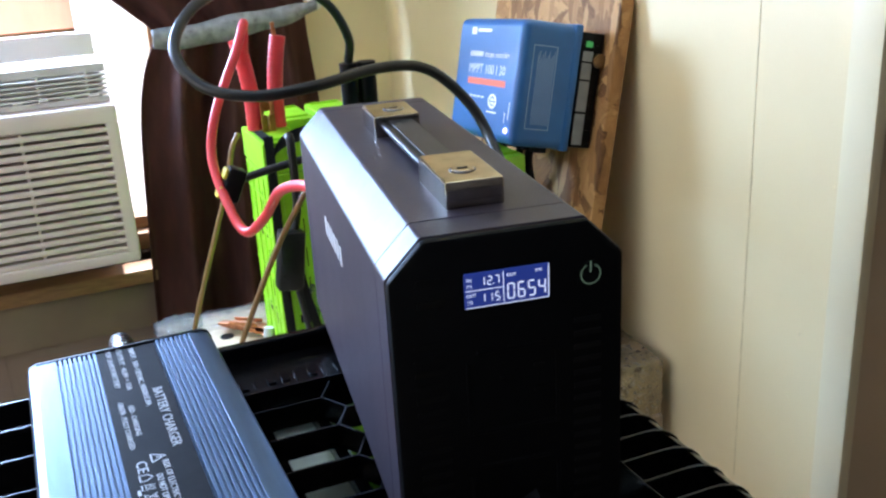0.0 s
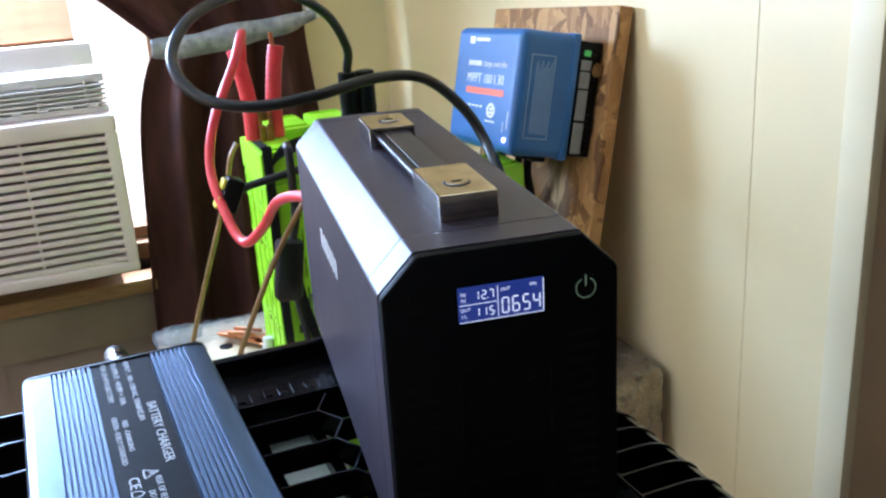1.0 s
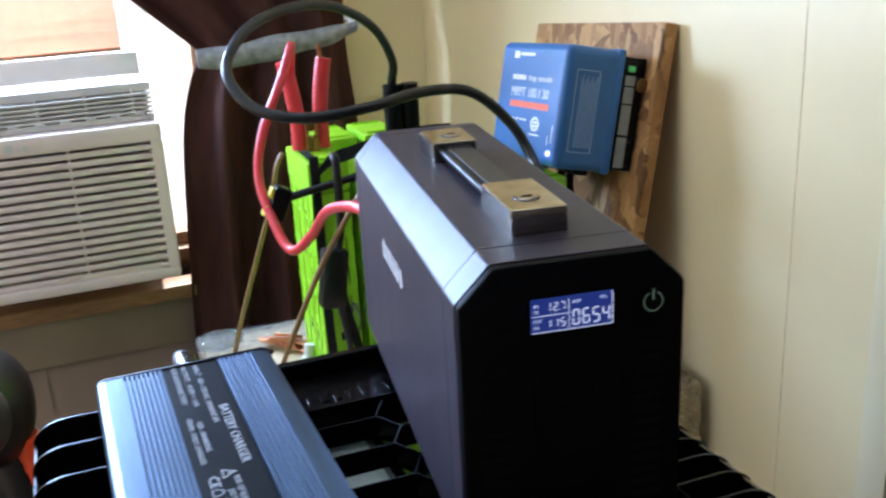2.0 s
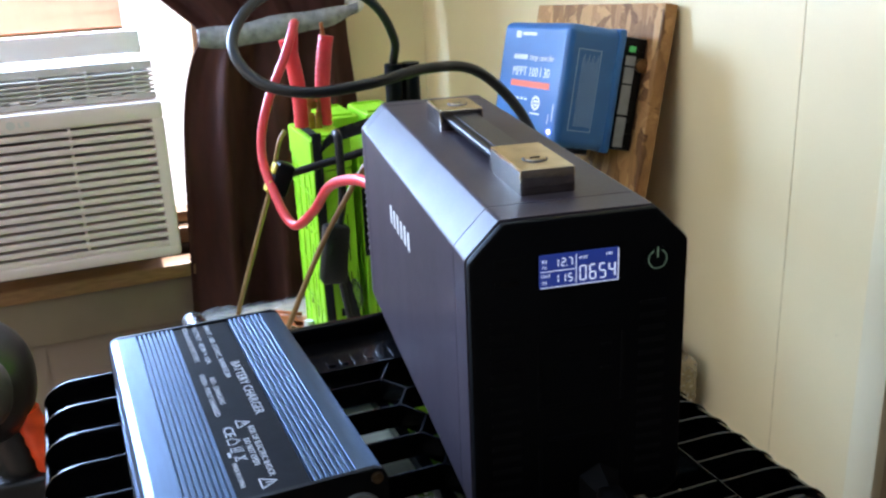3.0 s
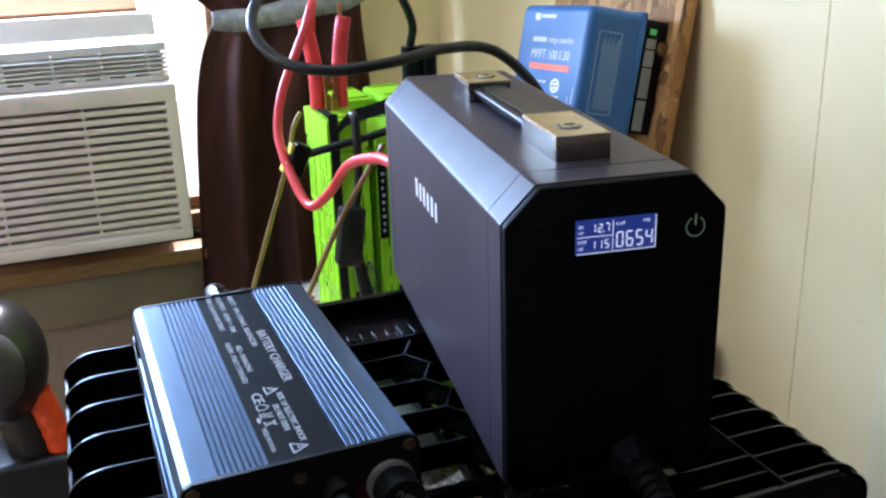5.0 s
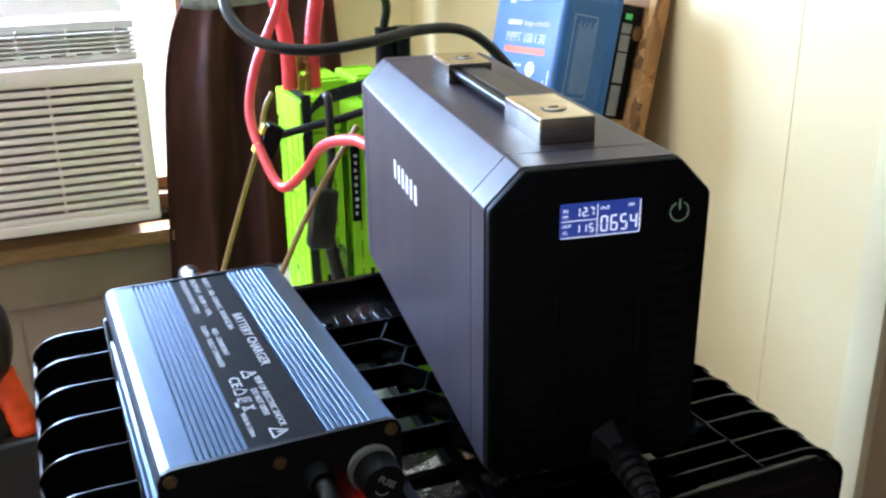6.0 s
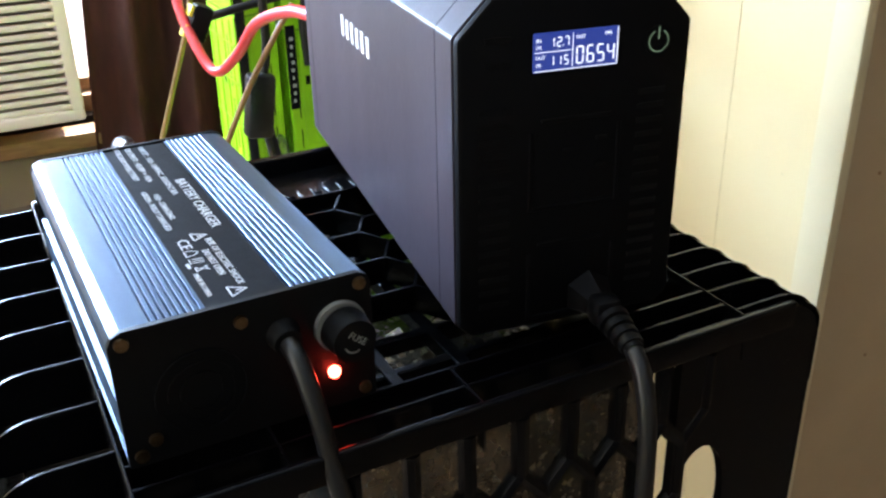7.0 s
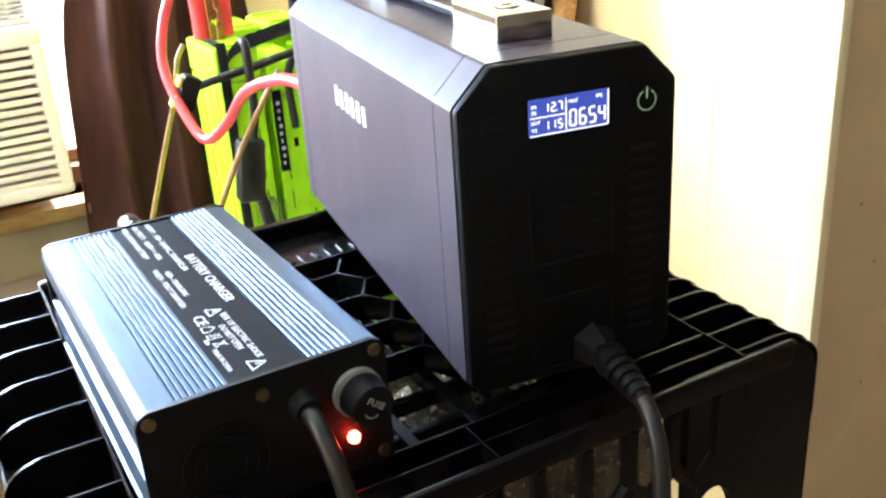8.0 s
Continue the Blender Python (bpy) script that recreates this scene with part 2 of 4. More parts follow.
def smooth_path(pts, n=10):
    pts = [Vector(p) for p in pts]
    ext = [2 * pts[0] - pts[1], *pts, 2 * pts[-1] - pts[-2]]
    out = []
    for i in range(1, len(ext) - 2):
        p0, p1, p2, p3 = ext[i - 1:i + 3]
        for k in range(n):
            t = k / n
            out.append(0.5 * (2 * p1 + (p2 - p0) * t + (2 * p0 - 5 * p1 + 4 * p2 - p3) * t * t + (3 * p1 - p0 - 3 * p2 + p3) * t ** 3))
    out.append(pts[-1])
    return out


def tube(bm, pts, r, n=10, seg=14, ripple=0.0):
    path = smooth_path(pts, n)
    up = Vector((0.13, 0.21, 0.97))
    rings = []
    for i, p in enumerate(path):
        t = (path[min(i + 1, len(path) - 1)] - path[max(i - 1, 0)]).normalized()
        side = t.cross(up)
        if side.length < 0.05:
            side = t.cross(Vector((1, 0, 0)))
        side.normalize()
        up = side.cross(t).normalized()
        r_here = r * (1 + ripple * (1 if i % 4 < 2 else -1))
        rings.append([bm.verts.new(p + r_here * (math.cos(2 * math.pi * k / seg) * side + math.sin(2 * math.pi * k / seg) * up)) for k in range(seg)])
    for a, b in zip(rings, rings[1:]):
        for k in range(seg):
            bm.faces.new((a[k], a[(k + 1) % seg], b[(k + 1) % seg], b[k]))
    bm.faces.new(rings[0][::-1]), bm.faces.new(rings[-1])
    return bm


def prism(bm, profile, y0, y1, bevel=0.0, ends=True):
    """A profile of (x, z) pushed along y."""
    a = [bm.verts.new((x, y0, z)) for x, z in profile]
    b = [bm.verts.new((x, y1, z)) for x, z in profile]
    n = len(profile)
    bm.faces.new(a), bm.faces.new(b[::-1])
    for k in range(n):
        bm.faces.new((a[k], b[k], b[(k + 1) % n], a[(k + 1) % n]))
    bmesh.ops.recalc_face_normals(bm, faces=bm.faces[:])
    if bevel:
        long = [e for e in bm.edges if not ends and abs(e.verts[0].co.y - e.verts[1].co.y) > 1e-6]
        bmesh.ops.bevel(bm, geom=long or bm.edges[:], offset=bevel, segments=4 if long else 2, affect="EDGES", profile=0.5)
    return bm


def mesh_of(bm, name, mat, smooth=35):
    bmesh.ops.recalc_face_normals(bm, faces=bm.faces[:])
    me = bpy.data.meshes.new(name)
    for f in bm.faces:
        f.smooth = smooth > 0
    for e in bm.edges:
        if len(e.link_faces) == 2 and e.calc_face_angle(0) > radians(smooth):
            e.smooth = False
    bm.to_mesh(me)
    bm.free()
    me.materials.append(mat)
    return me


SOFT_EDGED = ("housing", "end_cap", "front_cap", "handle_mount", "case", "module", "front_frame", "handle_grip", "label_strip")


def part(name, bm, mat, parent, label="", smooth=35):
    ob = new(name, mesh_of(bm, name, mat, smooth))
    ob.parent = parent
    if name in SOFT_EDGED:
        wnm = ob.modifiers.new("even_normals", "WEIGHTED_NORMAL")
        wnm.keep_sharp, wnm.weight = True, 100
    return tagged(ob, label)


def thing(name, m, label, category, group="", kind=""):
    ob = new(name)
    ob.matrix_basis = m
    ob.empty_display_size = 0.02
    return tagged(ob, label, category, group, kind)


def solid(name, bm, mat, m, label, category, group="", kind="", smooth=35):
    ob = new(name, mesh_of(bm, name, mat, smooth))
    ob.matrix_basis = m
    return tagged(ob, label, category, group, kind)


def B():
    return bmesh.new()


def words(name, text, size, m, mat, parent, wide=1.0, depth=0.00012, align="LEFT", label="", fit=0.0):
    cu = bpy.data.curves.new(name, "FONT")
    cu.body, cu.size, cu.extrude, cu.align_x, cu.resolution_u = text, size, depth, align, 2
    tmp = bpy.data.objects.new(name, cu)
    scene.collection.objects.link(tmp)
    bpy.context.view_layer.update()
    me = bpy.data.meshes.new_from_object(tmp.evaluated_get(bpy.context.evaluated_depsgraph_get()))
    bpy.data.objects.remove(tmp)
    bpy.data.curves.remove(cu)
    if fit:
        wide = fit / max(v.co.x for v in me.vertices)
    me.transform(m @ Matrix.Diagonal((wide, 1, 1, 1)))
    me.materials.clear()
    me.materials.append(mat)
    ob = new(name, me)
    ob.parent = parent
    return tagged(ob, label)


# ---- the room ----
CORNER_U, WALL_V, END_V = 0.545, 1.50, 0.223


def wall(name, mat, *boxes, label):
    bm = B()
    for b in boxes:
        block(bm, *b)
    return solid(name, bm, mat, ROOM, label, "wall", kind="structure", smooth=0)


solid("floor", block(B(), -2.6, -2.4, -0.1, 2.4, 1.65, 0.0), M_FLOOR, ROOM, "dark wooden floor boards of the room", "floor", kind="structure", smooth=0)
solid("ceiling", block(B(), -2.6, -2.4, 2.4, 2.4, 1.65, 2.5), M_CEIL, ROOM, "plain white painted ceiling of the room", "ceiling", kind="structure", smooth=0)
WX0, WX1, WZ0, WZ1 = -0.95, 0.12, 0.54, 1.95
wall("wall_north", M_WALL, (WX1, WALL_V, 0, CORNER_U, WALL_V + 0.15, 2.4), (WX0, WALL_V, WZ1, WX1, WALL_V + 0.15, 2.4),
     (-1.6, WALL_V, 0, WX0, WALL_V + 0.15, 2.4), label="cream painted wall round the bright window")
wall("wall_panel", M_WALL2, (WX0, WALL_V, 0, WX1, WALL_V + 0.15, WZ0 - 0.004), label="tan painted wall panelling below the window sill")
for u in (-0.62, -0.30, 0.02):
    solid("trim_1", block(B(), u, WALL_V - 0.002, 0.1, u + 0.004, WALL_V - 0.0005, 0.40), M_WALL2, ROOM, "narrow joint strip on tan wall panelling", "trim", kind="structure")
solid("trim_2", block(B(), -0.95, WALL_V - 0.02, 0.40, 0.14, WALL_V - 0.001, 0.495, 0.003), M_SILL, ROOM, "worn tan apron board below the window sill", "trim", kind="structure")
wall("wall_east", M_WALL, (CORNER_U, END_V + 0.004, 0, CORNER_U + 0.12, WALL_V + 0.15, 2.4), label="cream painted panel wall beside the crate")
wall("wall_return", M_SHADEWALL, (CORNER_U + 0.012, END_V, 0, 2.3, END_V + 0.1, 2.4), label="wall face past the outer corner, shade put into its brown")
solid("trim_3", block(B(), CORNER_U - 0.004, END_V - 0.004, 0, CORNER_U + 0.010, END_V + 0.034, 2.4, 0.002), M_BEAD, ROOM, "pale cream corner bead on the cream wall end", "trim", kind="structure")
for v in (0.3795,):
    solid("trim_4", block(B(), CORNER_U - 0.0006, v, 0, CORNER_U + 0.001, v + 0.0011, 2.4), M_JOINT, ROOM, "thin vertical joint in the cream wall panel", "trim", kind="structure")
wall("wall_south", M_DIMWALL, (-1.6, -2.4, 0, 2.4, -2.3, 2.4), label="plain tan wall behind the camera")
wall("wall_west", M_WALL, (-1.7, -2.4, 0, -1.6, -0.32, 2.4), (-1.7, 1.02, 0, -1.6, 1.65, 2.4), (-1.7, -0.32, 0, -1.6, 1.02, 0.83), (-1.7, -0.32, 1.97, -1.6, 1.02, 2.4), label="plain cream wall with an open window")
wall("wall_far_east", M_SHADEWALL, (2.3, -2.4, 0, 2.4, 0.33, 2.4), label="plain wall past the outer corner in the shade-darkened tan")

solid("ground", block(B(), -120, -120, -0.5, 120, 120, -0.4), material("pale_concrete_yard", (0.72, 0.70, 0.66), 0.8, scale=0.6, vary=0.12), ROOM, "pale sunlit concrete yard outside the window", "ground", kind="structure", smooth=0)

for v, z in ((0.2638, 0.9015), (0.256, 0.720), (0.2488, 0.9726), (0.258, 0.563), (0.302, 0.656), (0.293, 0.735)):
    solid("nail_mark", rod(B(), (CORNER_U - 0.0008, v, z), (CORNER_U + 0.0005, v, z), 0.0016, 0.0012, seg=10), M_JOINT, ROOM, "small tan nail mark on the cream wall", "nail mark", "nail marks on the wall", "structure")

for u, z in ((0.6366, 0.6741), (0.640, 0.520), (0.604, 0.748)):
    solid("nail_mark", rod(B(), (u, END_V - 0.0008, z), (u, END_V + 0.0005, z), 0.0022, 0.0016, seg=10), M_WOOD, ROOM, "small brown nail mark on the brown wall", "nail mark", "nail marks on the wall", "structure")

# window
win = thing("window_1", ROOM @ pose(0, WALL_V, 0), "wooden sash window, sunlit, with a cloth shade", "window", kind="structure")
part("window_frame", block(B(), WX0, 0.03, WZ0, WX0 + 0.05, 0.14, WZ1, 0.003), M_WOOD, win)
part("window_frame", block(B(), WX1 - 0.05, 0.03, WZ0 + 0.07, WX1, 0.14, WZ1, 0.003), M_WOOD, win)
part("window_frame", block(B(), WX0, 0.03, WZ1 - 0.05, WX1, 0.14, WZ1, 0.003), M_WOOD, win)
part("window_rail", block(B(), WX0 + 0.05, 0.06, WZ0, WX1, 0.14, WZ0 + 0.035, 0.003), M_WOOD, win, "sunlit wooden bottom rail")
part("window_rail", block(B(), WX0 + 0.05, 0.09, WZ0 + 0.036, WX1, 0.14, WZ0 + 0.062, 0.003), M_WOOD, win, "sunlit wooden bottom rail")
part("sash_rail", block(B(), WX0 + 0.05, -0.055, 0.955, -0.035, -0.02, 0.996, 0.004), M_TRIM, win, "white painted bottom rail of the raised sash")
part("sash_stile", block(B(), -0.035, 0.05, 0.955, 0.0, 0.08, WZ1 - 0.05, 0.004), M_TRIM, win, "white painted sash stile")
pane = part("pane", block(B(), WX0 + 0.05, 0.06, 0.99, -0.035, 0.064, WZ1 - 0.05), M_GLASS, win, "clear glass pane")
pane.visible_shadow = False
part("window_sill", block(B(), WX0 - 0.05, -0.055, 0.505, WX1 + 0.06, 0.06, 0.536, 0.006), M_WOOD, win, "worn brown wooden sill")
bm = B()
strip = []
for k in range(13):
    y = 0.012 if k % 2 else 0.0145
    strip.append([bm.verts.new((u, y, 0.999 + 0.0125 * k)) for u in (WX0 + 0.05, -0.06)])
for a, b in zip(strip, strip[1:]):
    bm.faces.new((a[0], a[1], b[1], b[0]))
bmesh.ops.solidify(bm, geom=bm.faces[:], thickness=0.0015)
shade = thing("roller_shade", ROOM @ pose(0, WALL_V - 0.045, 0), "orange sunlit cloth shade hung in the window", "shade")
part("cloth", bm, M_SHADE, shade)
part("bottom_bar", rod(B(), (WX0 + 0.05, 0.013, 1.0005), (-0.06, 0.013, 1.0005), 0.0035, seg=12), M_WOOD, shade, "thin wooden bottom bar")


def air_conditioner():
    ac = thing("air_conditioner", ROOM @ pose(-0.024, 1.30, 0.603), "cream window air conditioner with a slatted front grille", "air conditioner")
    w, h = 0.46, 0.286
    bm = B()
    block(bm, -w, 0.0, 0, 0, 0.05, 0.022, 0.006)
    block(bm, -w, 0.0, 0.252, 0, 0.05, h, 0.008)
    block(bm, -0.022, 0.0, 0.018, 0, 0.05, 0.256, 0.005)
    block(bm, -w, 0.0, 0.018, -w + 0.022, 0.05, 0.256, 0.005)
    part("front_frame", bm, M_AC, ac)
    part("filter", block(B(), -w + 0.02, 0.034, 0.02, -0.02, 0.04, 0.254), M_ACDARK, ac, "dark filter behind the slats")
    n = 15
    pitch = 0.232 / n
    slat = None
    for k in range(n):
        z = 0.022 + pitch * k
        if slat is None:
            bm = prism(B(), [(0.004, 0.0), (0.032, 0.006), (0.032, 0.0085), (0.004, 0.0095)], 0, w - 0.042, 0.0008)
            bm.transform(Matrix.Rotation(radians(-90), 4, "Z") @ Matrix.Diagonal((-1, 1, 1, 1)))
            bm.transform(Matrix.Translation((-w + 0.021, 0, 0)))
            slat = part("slat", bm, M_AC, ac)
            slat.location.z = z
        else:
            o = new("slat", slat.data)
            o.parent, o.location.z = ac, z
    for x in (-0.16, -0.31):
        part("grille_bar", block(B(), x, 0.008, 0.02, x + 0.005, 0.03, 0.254), M_AC, ac)
    bm = B()
    for k in range(n):
        z = 0.024 + pitch * k
        block(bm, -0.034, -0.001, z, -0.020, 0.012, z + 0.0075, 0.002)
    part("grille_teeth", bm, M_AC, ac, "row of short louvre ends")
    part("body", block(B(), -w + 0.01, 0.05, 0.004, -0.01, 0.55, 0.335, 0.006), M_ACGREY, ac, "grey metal body")
    bm = B()
    block(bm, -w, 0.03, 0.287, -0.005, 0.06, 0.296)
    block(bm, -w, 0.045, 0.336, -0.005, 0.06, 0.35)
    for k in range(6):
        x = -w + 0.03 + k * 0.078
        block(bm, x, 0.035, 0.29, x + 0.004, 0.049, 0.34)
    for k in range(5):
        block(bm, -w, 0.034, 0.2985 + 0.0078 * k, -0.005, 0.046, 0.3025 + 0.0078 * k, 0.001, 1)
    for k in range(11):
        block(bm, -w + 0.012 + 0.041 * k, 0.030, 0.2955, -w + 0.030 + 0.041 * k, 0.036, 0.3005, 0.002, 1)
    part("air_outlet", bm, M_ACGREY, ac, "grey louvred air outlet")
    bm = rod(B(), (-0.246, -0.0012, 0.268), (-0.246, 0.002, 0.268), 0.0072, seg=24)
    block(bm, -0.234, -0.0012, 0.2635, -0.2315, 0.002, 0.2725)
    block(bm, -0.2313, -0.0012, 0.2635, -0.2275, 0.002, 0.2655)
    block(bm, -0.2245, -0.0012, 0.2635, -0.2165, 0.002, 0.2725)
    part("logo", bm, M_ACGREY, ac, "small grey maker's mark")


air_conditioner()


def curtain():
    def at(s, z):
        tie = math.exp(-((z - 0.985) / 0.10) ** 2)
        if z > 0.985:
            left = 0.076 - 0.55 * (z - 0.985) ** 1.0 - 0.5 * (z - 0.985)
        else:
            left = 0.076 - 0.046 * (1 - math.exp(-(0.985 - z) / 0.07)) - 0.06 * (0.985 - z)
        right = 0.352 + 0.012 * (1 - tie) + 0.02 * max(0, 0.985 - z)
        u = left + (right - left) * s
        amp = 0.036 * (1 - 0.60 * tie)
        v = amp * math.sin(2 * math.pi * (3.3 * s + 0.15 * math.sin(3 * z))) + 0.22 * amp * math.sin(2 * math.pi * (7.7 * s + 0.4 * z)) - 0.012 * math.sin(math.pi * s)
        return Vector((u, v, z))
    bm = B()
    ns, nz = 110, 60
    grid = [[bm.verts.new(at(i / ns, 0.12 + 1.5 * j / nz)) for i in range(ns + 1)] for j in range(nz + 1)]
    for j in range(nz):
        for i in range(ns):
            bm.faces.new((grid[j][i], grid[j][i + 1], grid[j + 1][i + 1], grid[j + 1][i]))
    cur = solid("curtain", bm, M_CURTAIN, ROOM @ pose(0, 1.405, 0), "dark brown cloth curtain gathered by a grey tieback", "curtain", smooth=180)
    md = cur.modifiers.new("thickness", "SOLIDIFY")
    md.thickness = 0.003
    bm = B()
    ns = 60
    rows = []
    for i in range(ns + 1):
        s = i / ns
        u = 0.060 + s * 0.302
        zc = 0.981 + 0.034 * s * s - 0.002 * math.sin(9 * s)
        v = -0.040 - 0.012 * math.sin(math.pi * s) + 0.003 * math.sin(22 * s)
        hgt = 0.011 + 0.0105 * math.sin(math.pi * min(1.0, 0.12 + 0.95 * s)) ** 0.7 + 0.0015 * math.sin(17 * s)
        rows.append([bm.verts.new((u, v, zc - hgt)), bm.verts.new((u, v - 0.004, zc)), bm.verts.new((u, v, zc + hgt))])
    for a, b in zip(rows, rows[1:]):
        for k in range(2):
            bm.faces.new((a[k], b[k], b[k + 1], a[k + 1]))
    tie = solid("tieback", bm, M_TIE, ROOM @ pose(0, 1.405, 0), "grey shiny tape tieback round the brown curtain", "tieback", smooth=180)
    tie.modifiers.new("thickness", "SOLIDIFY").thickness = 0.003
    hook = thing("tieback_hook", ROOM @ pose(0.372, 1.40, 1.0185), "small pale tieback hook screwed to the wall", "hook")
    part("stem", rod(B(), (0, 0, 0), (0, 0.099, 0), 0.006), M_TRIM, hook)
    bm = B()
    bmesh.ops.create_uvsphere(bm, u_segments=16, v_segments=10, radius=0.014)
    bm.transform(Matrix.Diagonal((1, 0.6, 1.2, 1)))
    part("knob", bm, M_TRIM, hook)


curtain()

# ---- bench under the crate ----
bench = thing("bench", ROOM @ pose(0, 0, 0), "plain wooden bench board carrying the green batteries", "bench")
part("top", block(B(), -0.03, 0.500, 0.505, 0.53, 1.15, 0.54, 0.004), M_BENCH, bench)
for u in (-0.02, 0.47):
    for v in (0.51, 1.05):
        part("leg", block(B(), u, v, 0, u + 0.05, v + 0.05, 0.505, 0.003), M_BENCH, bench)
stand = thing("stand", ROOM @ pose(0, 0, 0), "plain wooden stand under the black crate", "stand")
part("top", block(B(), -0.21, -0.02, 0.51, 0.20, 0.32, 0.54, 0.004), M_BENCH, stand)
for u in (-0.20, 0.14):
    for v in (-0.01, 0.26):
        part("leg", block(B(), u, v, 0, u + 0.05, v + 0.05, 0.51, 0.003), M_BENCH, stand)


# ---- crate ----
CU0, CU1, CV0, CV1, CZ0, CZ1 = -0.229, 0.218, -0.047, 0.328, 0.54, 0.844


def crate():
    c = thing("milk_crate", ROOM @ pose(CU0, CV0, CZ0), "black plastic milk crate turned upside down, slatted", "crate")
    W, D, H = CU1 - CU0, CV1 - CV0, CZ1 - CZ0
    d, th = 0.028, 0.0015
    L1, R1, MID = 0.054, W - 0.063, 0.250

    def slat(v, u0, u1, rl=0.0, rr=0.0, top=0.0):
        """An upright slat across the crate, its ends turned down where a radius is given."""
        pts = [(u0, H - d)]
        if rl:
            pts += [(u0, H - rl * 0.7)] + [(u0 + rl - rl * math.cos(a), H - rl * 0.7 + rl * 0.7 * math.sin(a)) for a in [math.pi / 2 * k / 6 for k in range(1, 7)]]
        else:
            pts += [(u0, H - top)]
        if rr:
            pts += [(u1 - rr + rr * math.sin(a), H - rr * 0.7 + rr * 0.7 * math.cos(a)) for a in [math.pi / 2 * k / 6 for k in range(6)]] + [(u1, H - rr * 0.7)]
        else:
            pts += [(u1, H - top)]
        pts += [(u1, H - d)]
        bm = prism(B(), pts, v, v + th)
        return part("slat", bm, M_CRATE, c)

    def along(u, v0, v1, top=0.0005, t=th):
        return part("rib", block(B(), u, v0, H - d, u + t, v1, H + top, 0.0004, 1), M_CRATE, c)

    for k in range(9):
        slat(D - 0.0145 - k * 0.0444, 0.0, L1, rl=0.026)
    for k in range(15):
        slat(0.010 + k * 0.0235, R1, W, rr=0.030)
    for v in (0.018, 0.036):
        slat(v, L1, R1)
    along(L1, 0.0, D)
    along(R1, 0.0, D)
    along(MID - 0.033, 0.0, 0.036)
    along(MID - 0.13, 0.0, 0.036)
    # long hexagonal cells: zigzag walls joined by bars, with a lower grid below
    half, v0, deep = 0.0215, 0.2560, 0.0185
    for zu, shift in ((0.2482 - 0.105, 1), (0.2482, 0), (0.2482 + 0.105, 1)):
        turns = [(zu + (0.0062 if (k + shift) % 2 else -0.0062), v0 - k * half) for k in range(-1, 8)]
        for (ua, va), (ub, vb) in zip(turns, turns[1:]):
            side = Vector((vb - va, ua - ub, 0)).normalized() * (th / 2)
            bm = B()
            ring = [[bm.verts.new((x + side.x * m, y + side.y * m, z)) for m, z in ((-1, H - deep), (1, H - deep), (1, H - 0.0004), (-1, H - 0.0004))] for x, y in ((ua, va), (ub, vb))]
            for k in range(4):
                bm.faces.new((ring[0][k], ring[0][(k + 1) % 4], ring[1][(k + 1) % 4], ring[1][k]))
            bm.faces.new(ring[0][::-1]), bm.faces.new(ring[1])
            part("cell_wall", bm, M_CRATE, c)
    for k in range(0, 8):
        v = v0 - k * half
        for ua, ub in (((0.2482 - 0.105 + 0.0062, 0.2482 - 0.0062), (0.2482 + 0.105 + 0.0062, R1)) if k % 2 == 0 else ((L1, 0.2482 - 0.105 - 0.0062), (0.2482 + 0.0062, 0.2482 + 0.105 - 0.0062))):
            part("bar", block(B(), ua, v - 0.0011, H - deep, ub, v + 0.0011, H - 0.0006, 0.0004, 1), M_CRATE, c)
    for ua in (0.098, 0.196, 0.237, 0.300, 0.345):
        part("lower_bar", block(B(), ua, 0.036, H - 0.030, ua + 0.0085, D - 0.09, H - deep - 0.0005, 0.001, 1), M_CRATE, c)
    for v in (0.072, 0.104):
        part("lower_bar", block(B(), L1, v, H - 0.0305, R1, v + 0.006, H - deep - 0.001, 0.001, 1), M_CRATE, c)
    slat(D - 0.0905, L1, R1)
    # rims
    r = 0.030
    arc = [(r - r * math.cos(a), H - 0.0012 - r * 0.7 + r * 0.7 * math.sin(a)) for a in [math.pi / 2 * k / 8 for k in range(6)]]
    shell = [(0.0006, H - 0.062)] + [(x + 0.0006, z) for x, z in arc] + [(x + 0.0006, z - 0.0025) for x, z in arc[::-1]] + [(0.0032, H - 0.062)]
    part("side_wall", prism(B(), [(W - x, z) for x, z in shell], 0.003, D - 0.003), M_CRATE, c, "rounded upper side wall")
    part("side_wall", block(B(), 0.0006, 0.004, H - 0.062, 0.0036, D - 0.004, H - 0.017, 0.0008, 1), M_CRATE, c)
    for x0 in (0.0006, W - 0.0036):
        for k in range(9):
            v = 0.012 + k * 0.0432
            part("side_bar", block(B(), x0, v, 0.012, x0 + 0.003, v + 0.008, H - 0.0625), M_CRATE, c)
    part("beam", block(B(), 0.016, -0.001, H - 0.0155, W - 0.026, 0.0035, H + 0.0004, 0.0014, 3), M_CRATE, c)
    part("beam", block(B(), L1, D - 0.008, H - 0.032, R1, D + 0.002, H + 0.002, 0.003), M_CRATE, c)
    # flat plate with raised marks at the back
    plate = part("plate", block(B(), L1, D - 0.088, H - 0.016, R1, D - 0.008, H - 0.012, 0.001, 1), M_CRATE, c, "flat plate with small raised marks")
    bm = B()
    rng = random.Random(4)
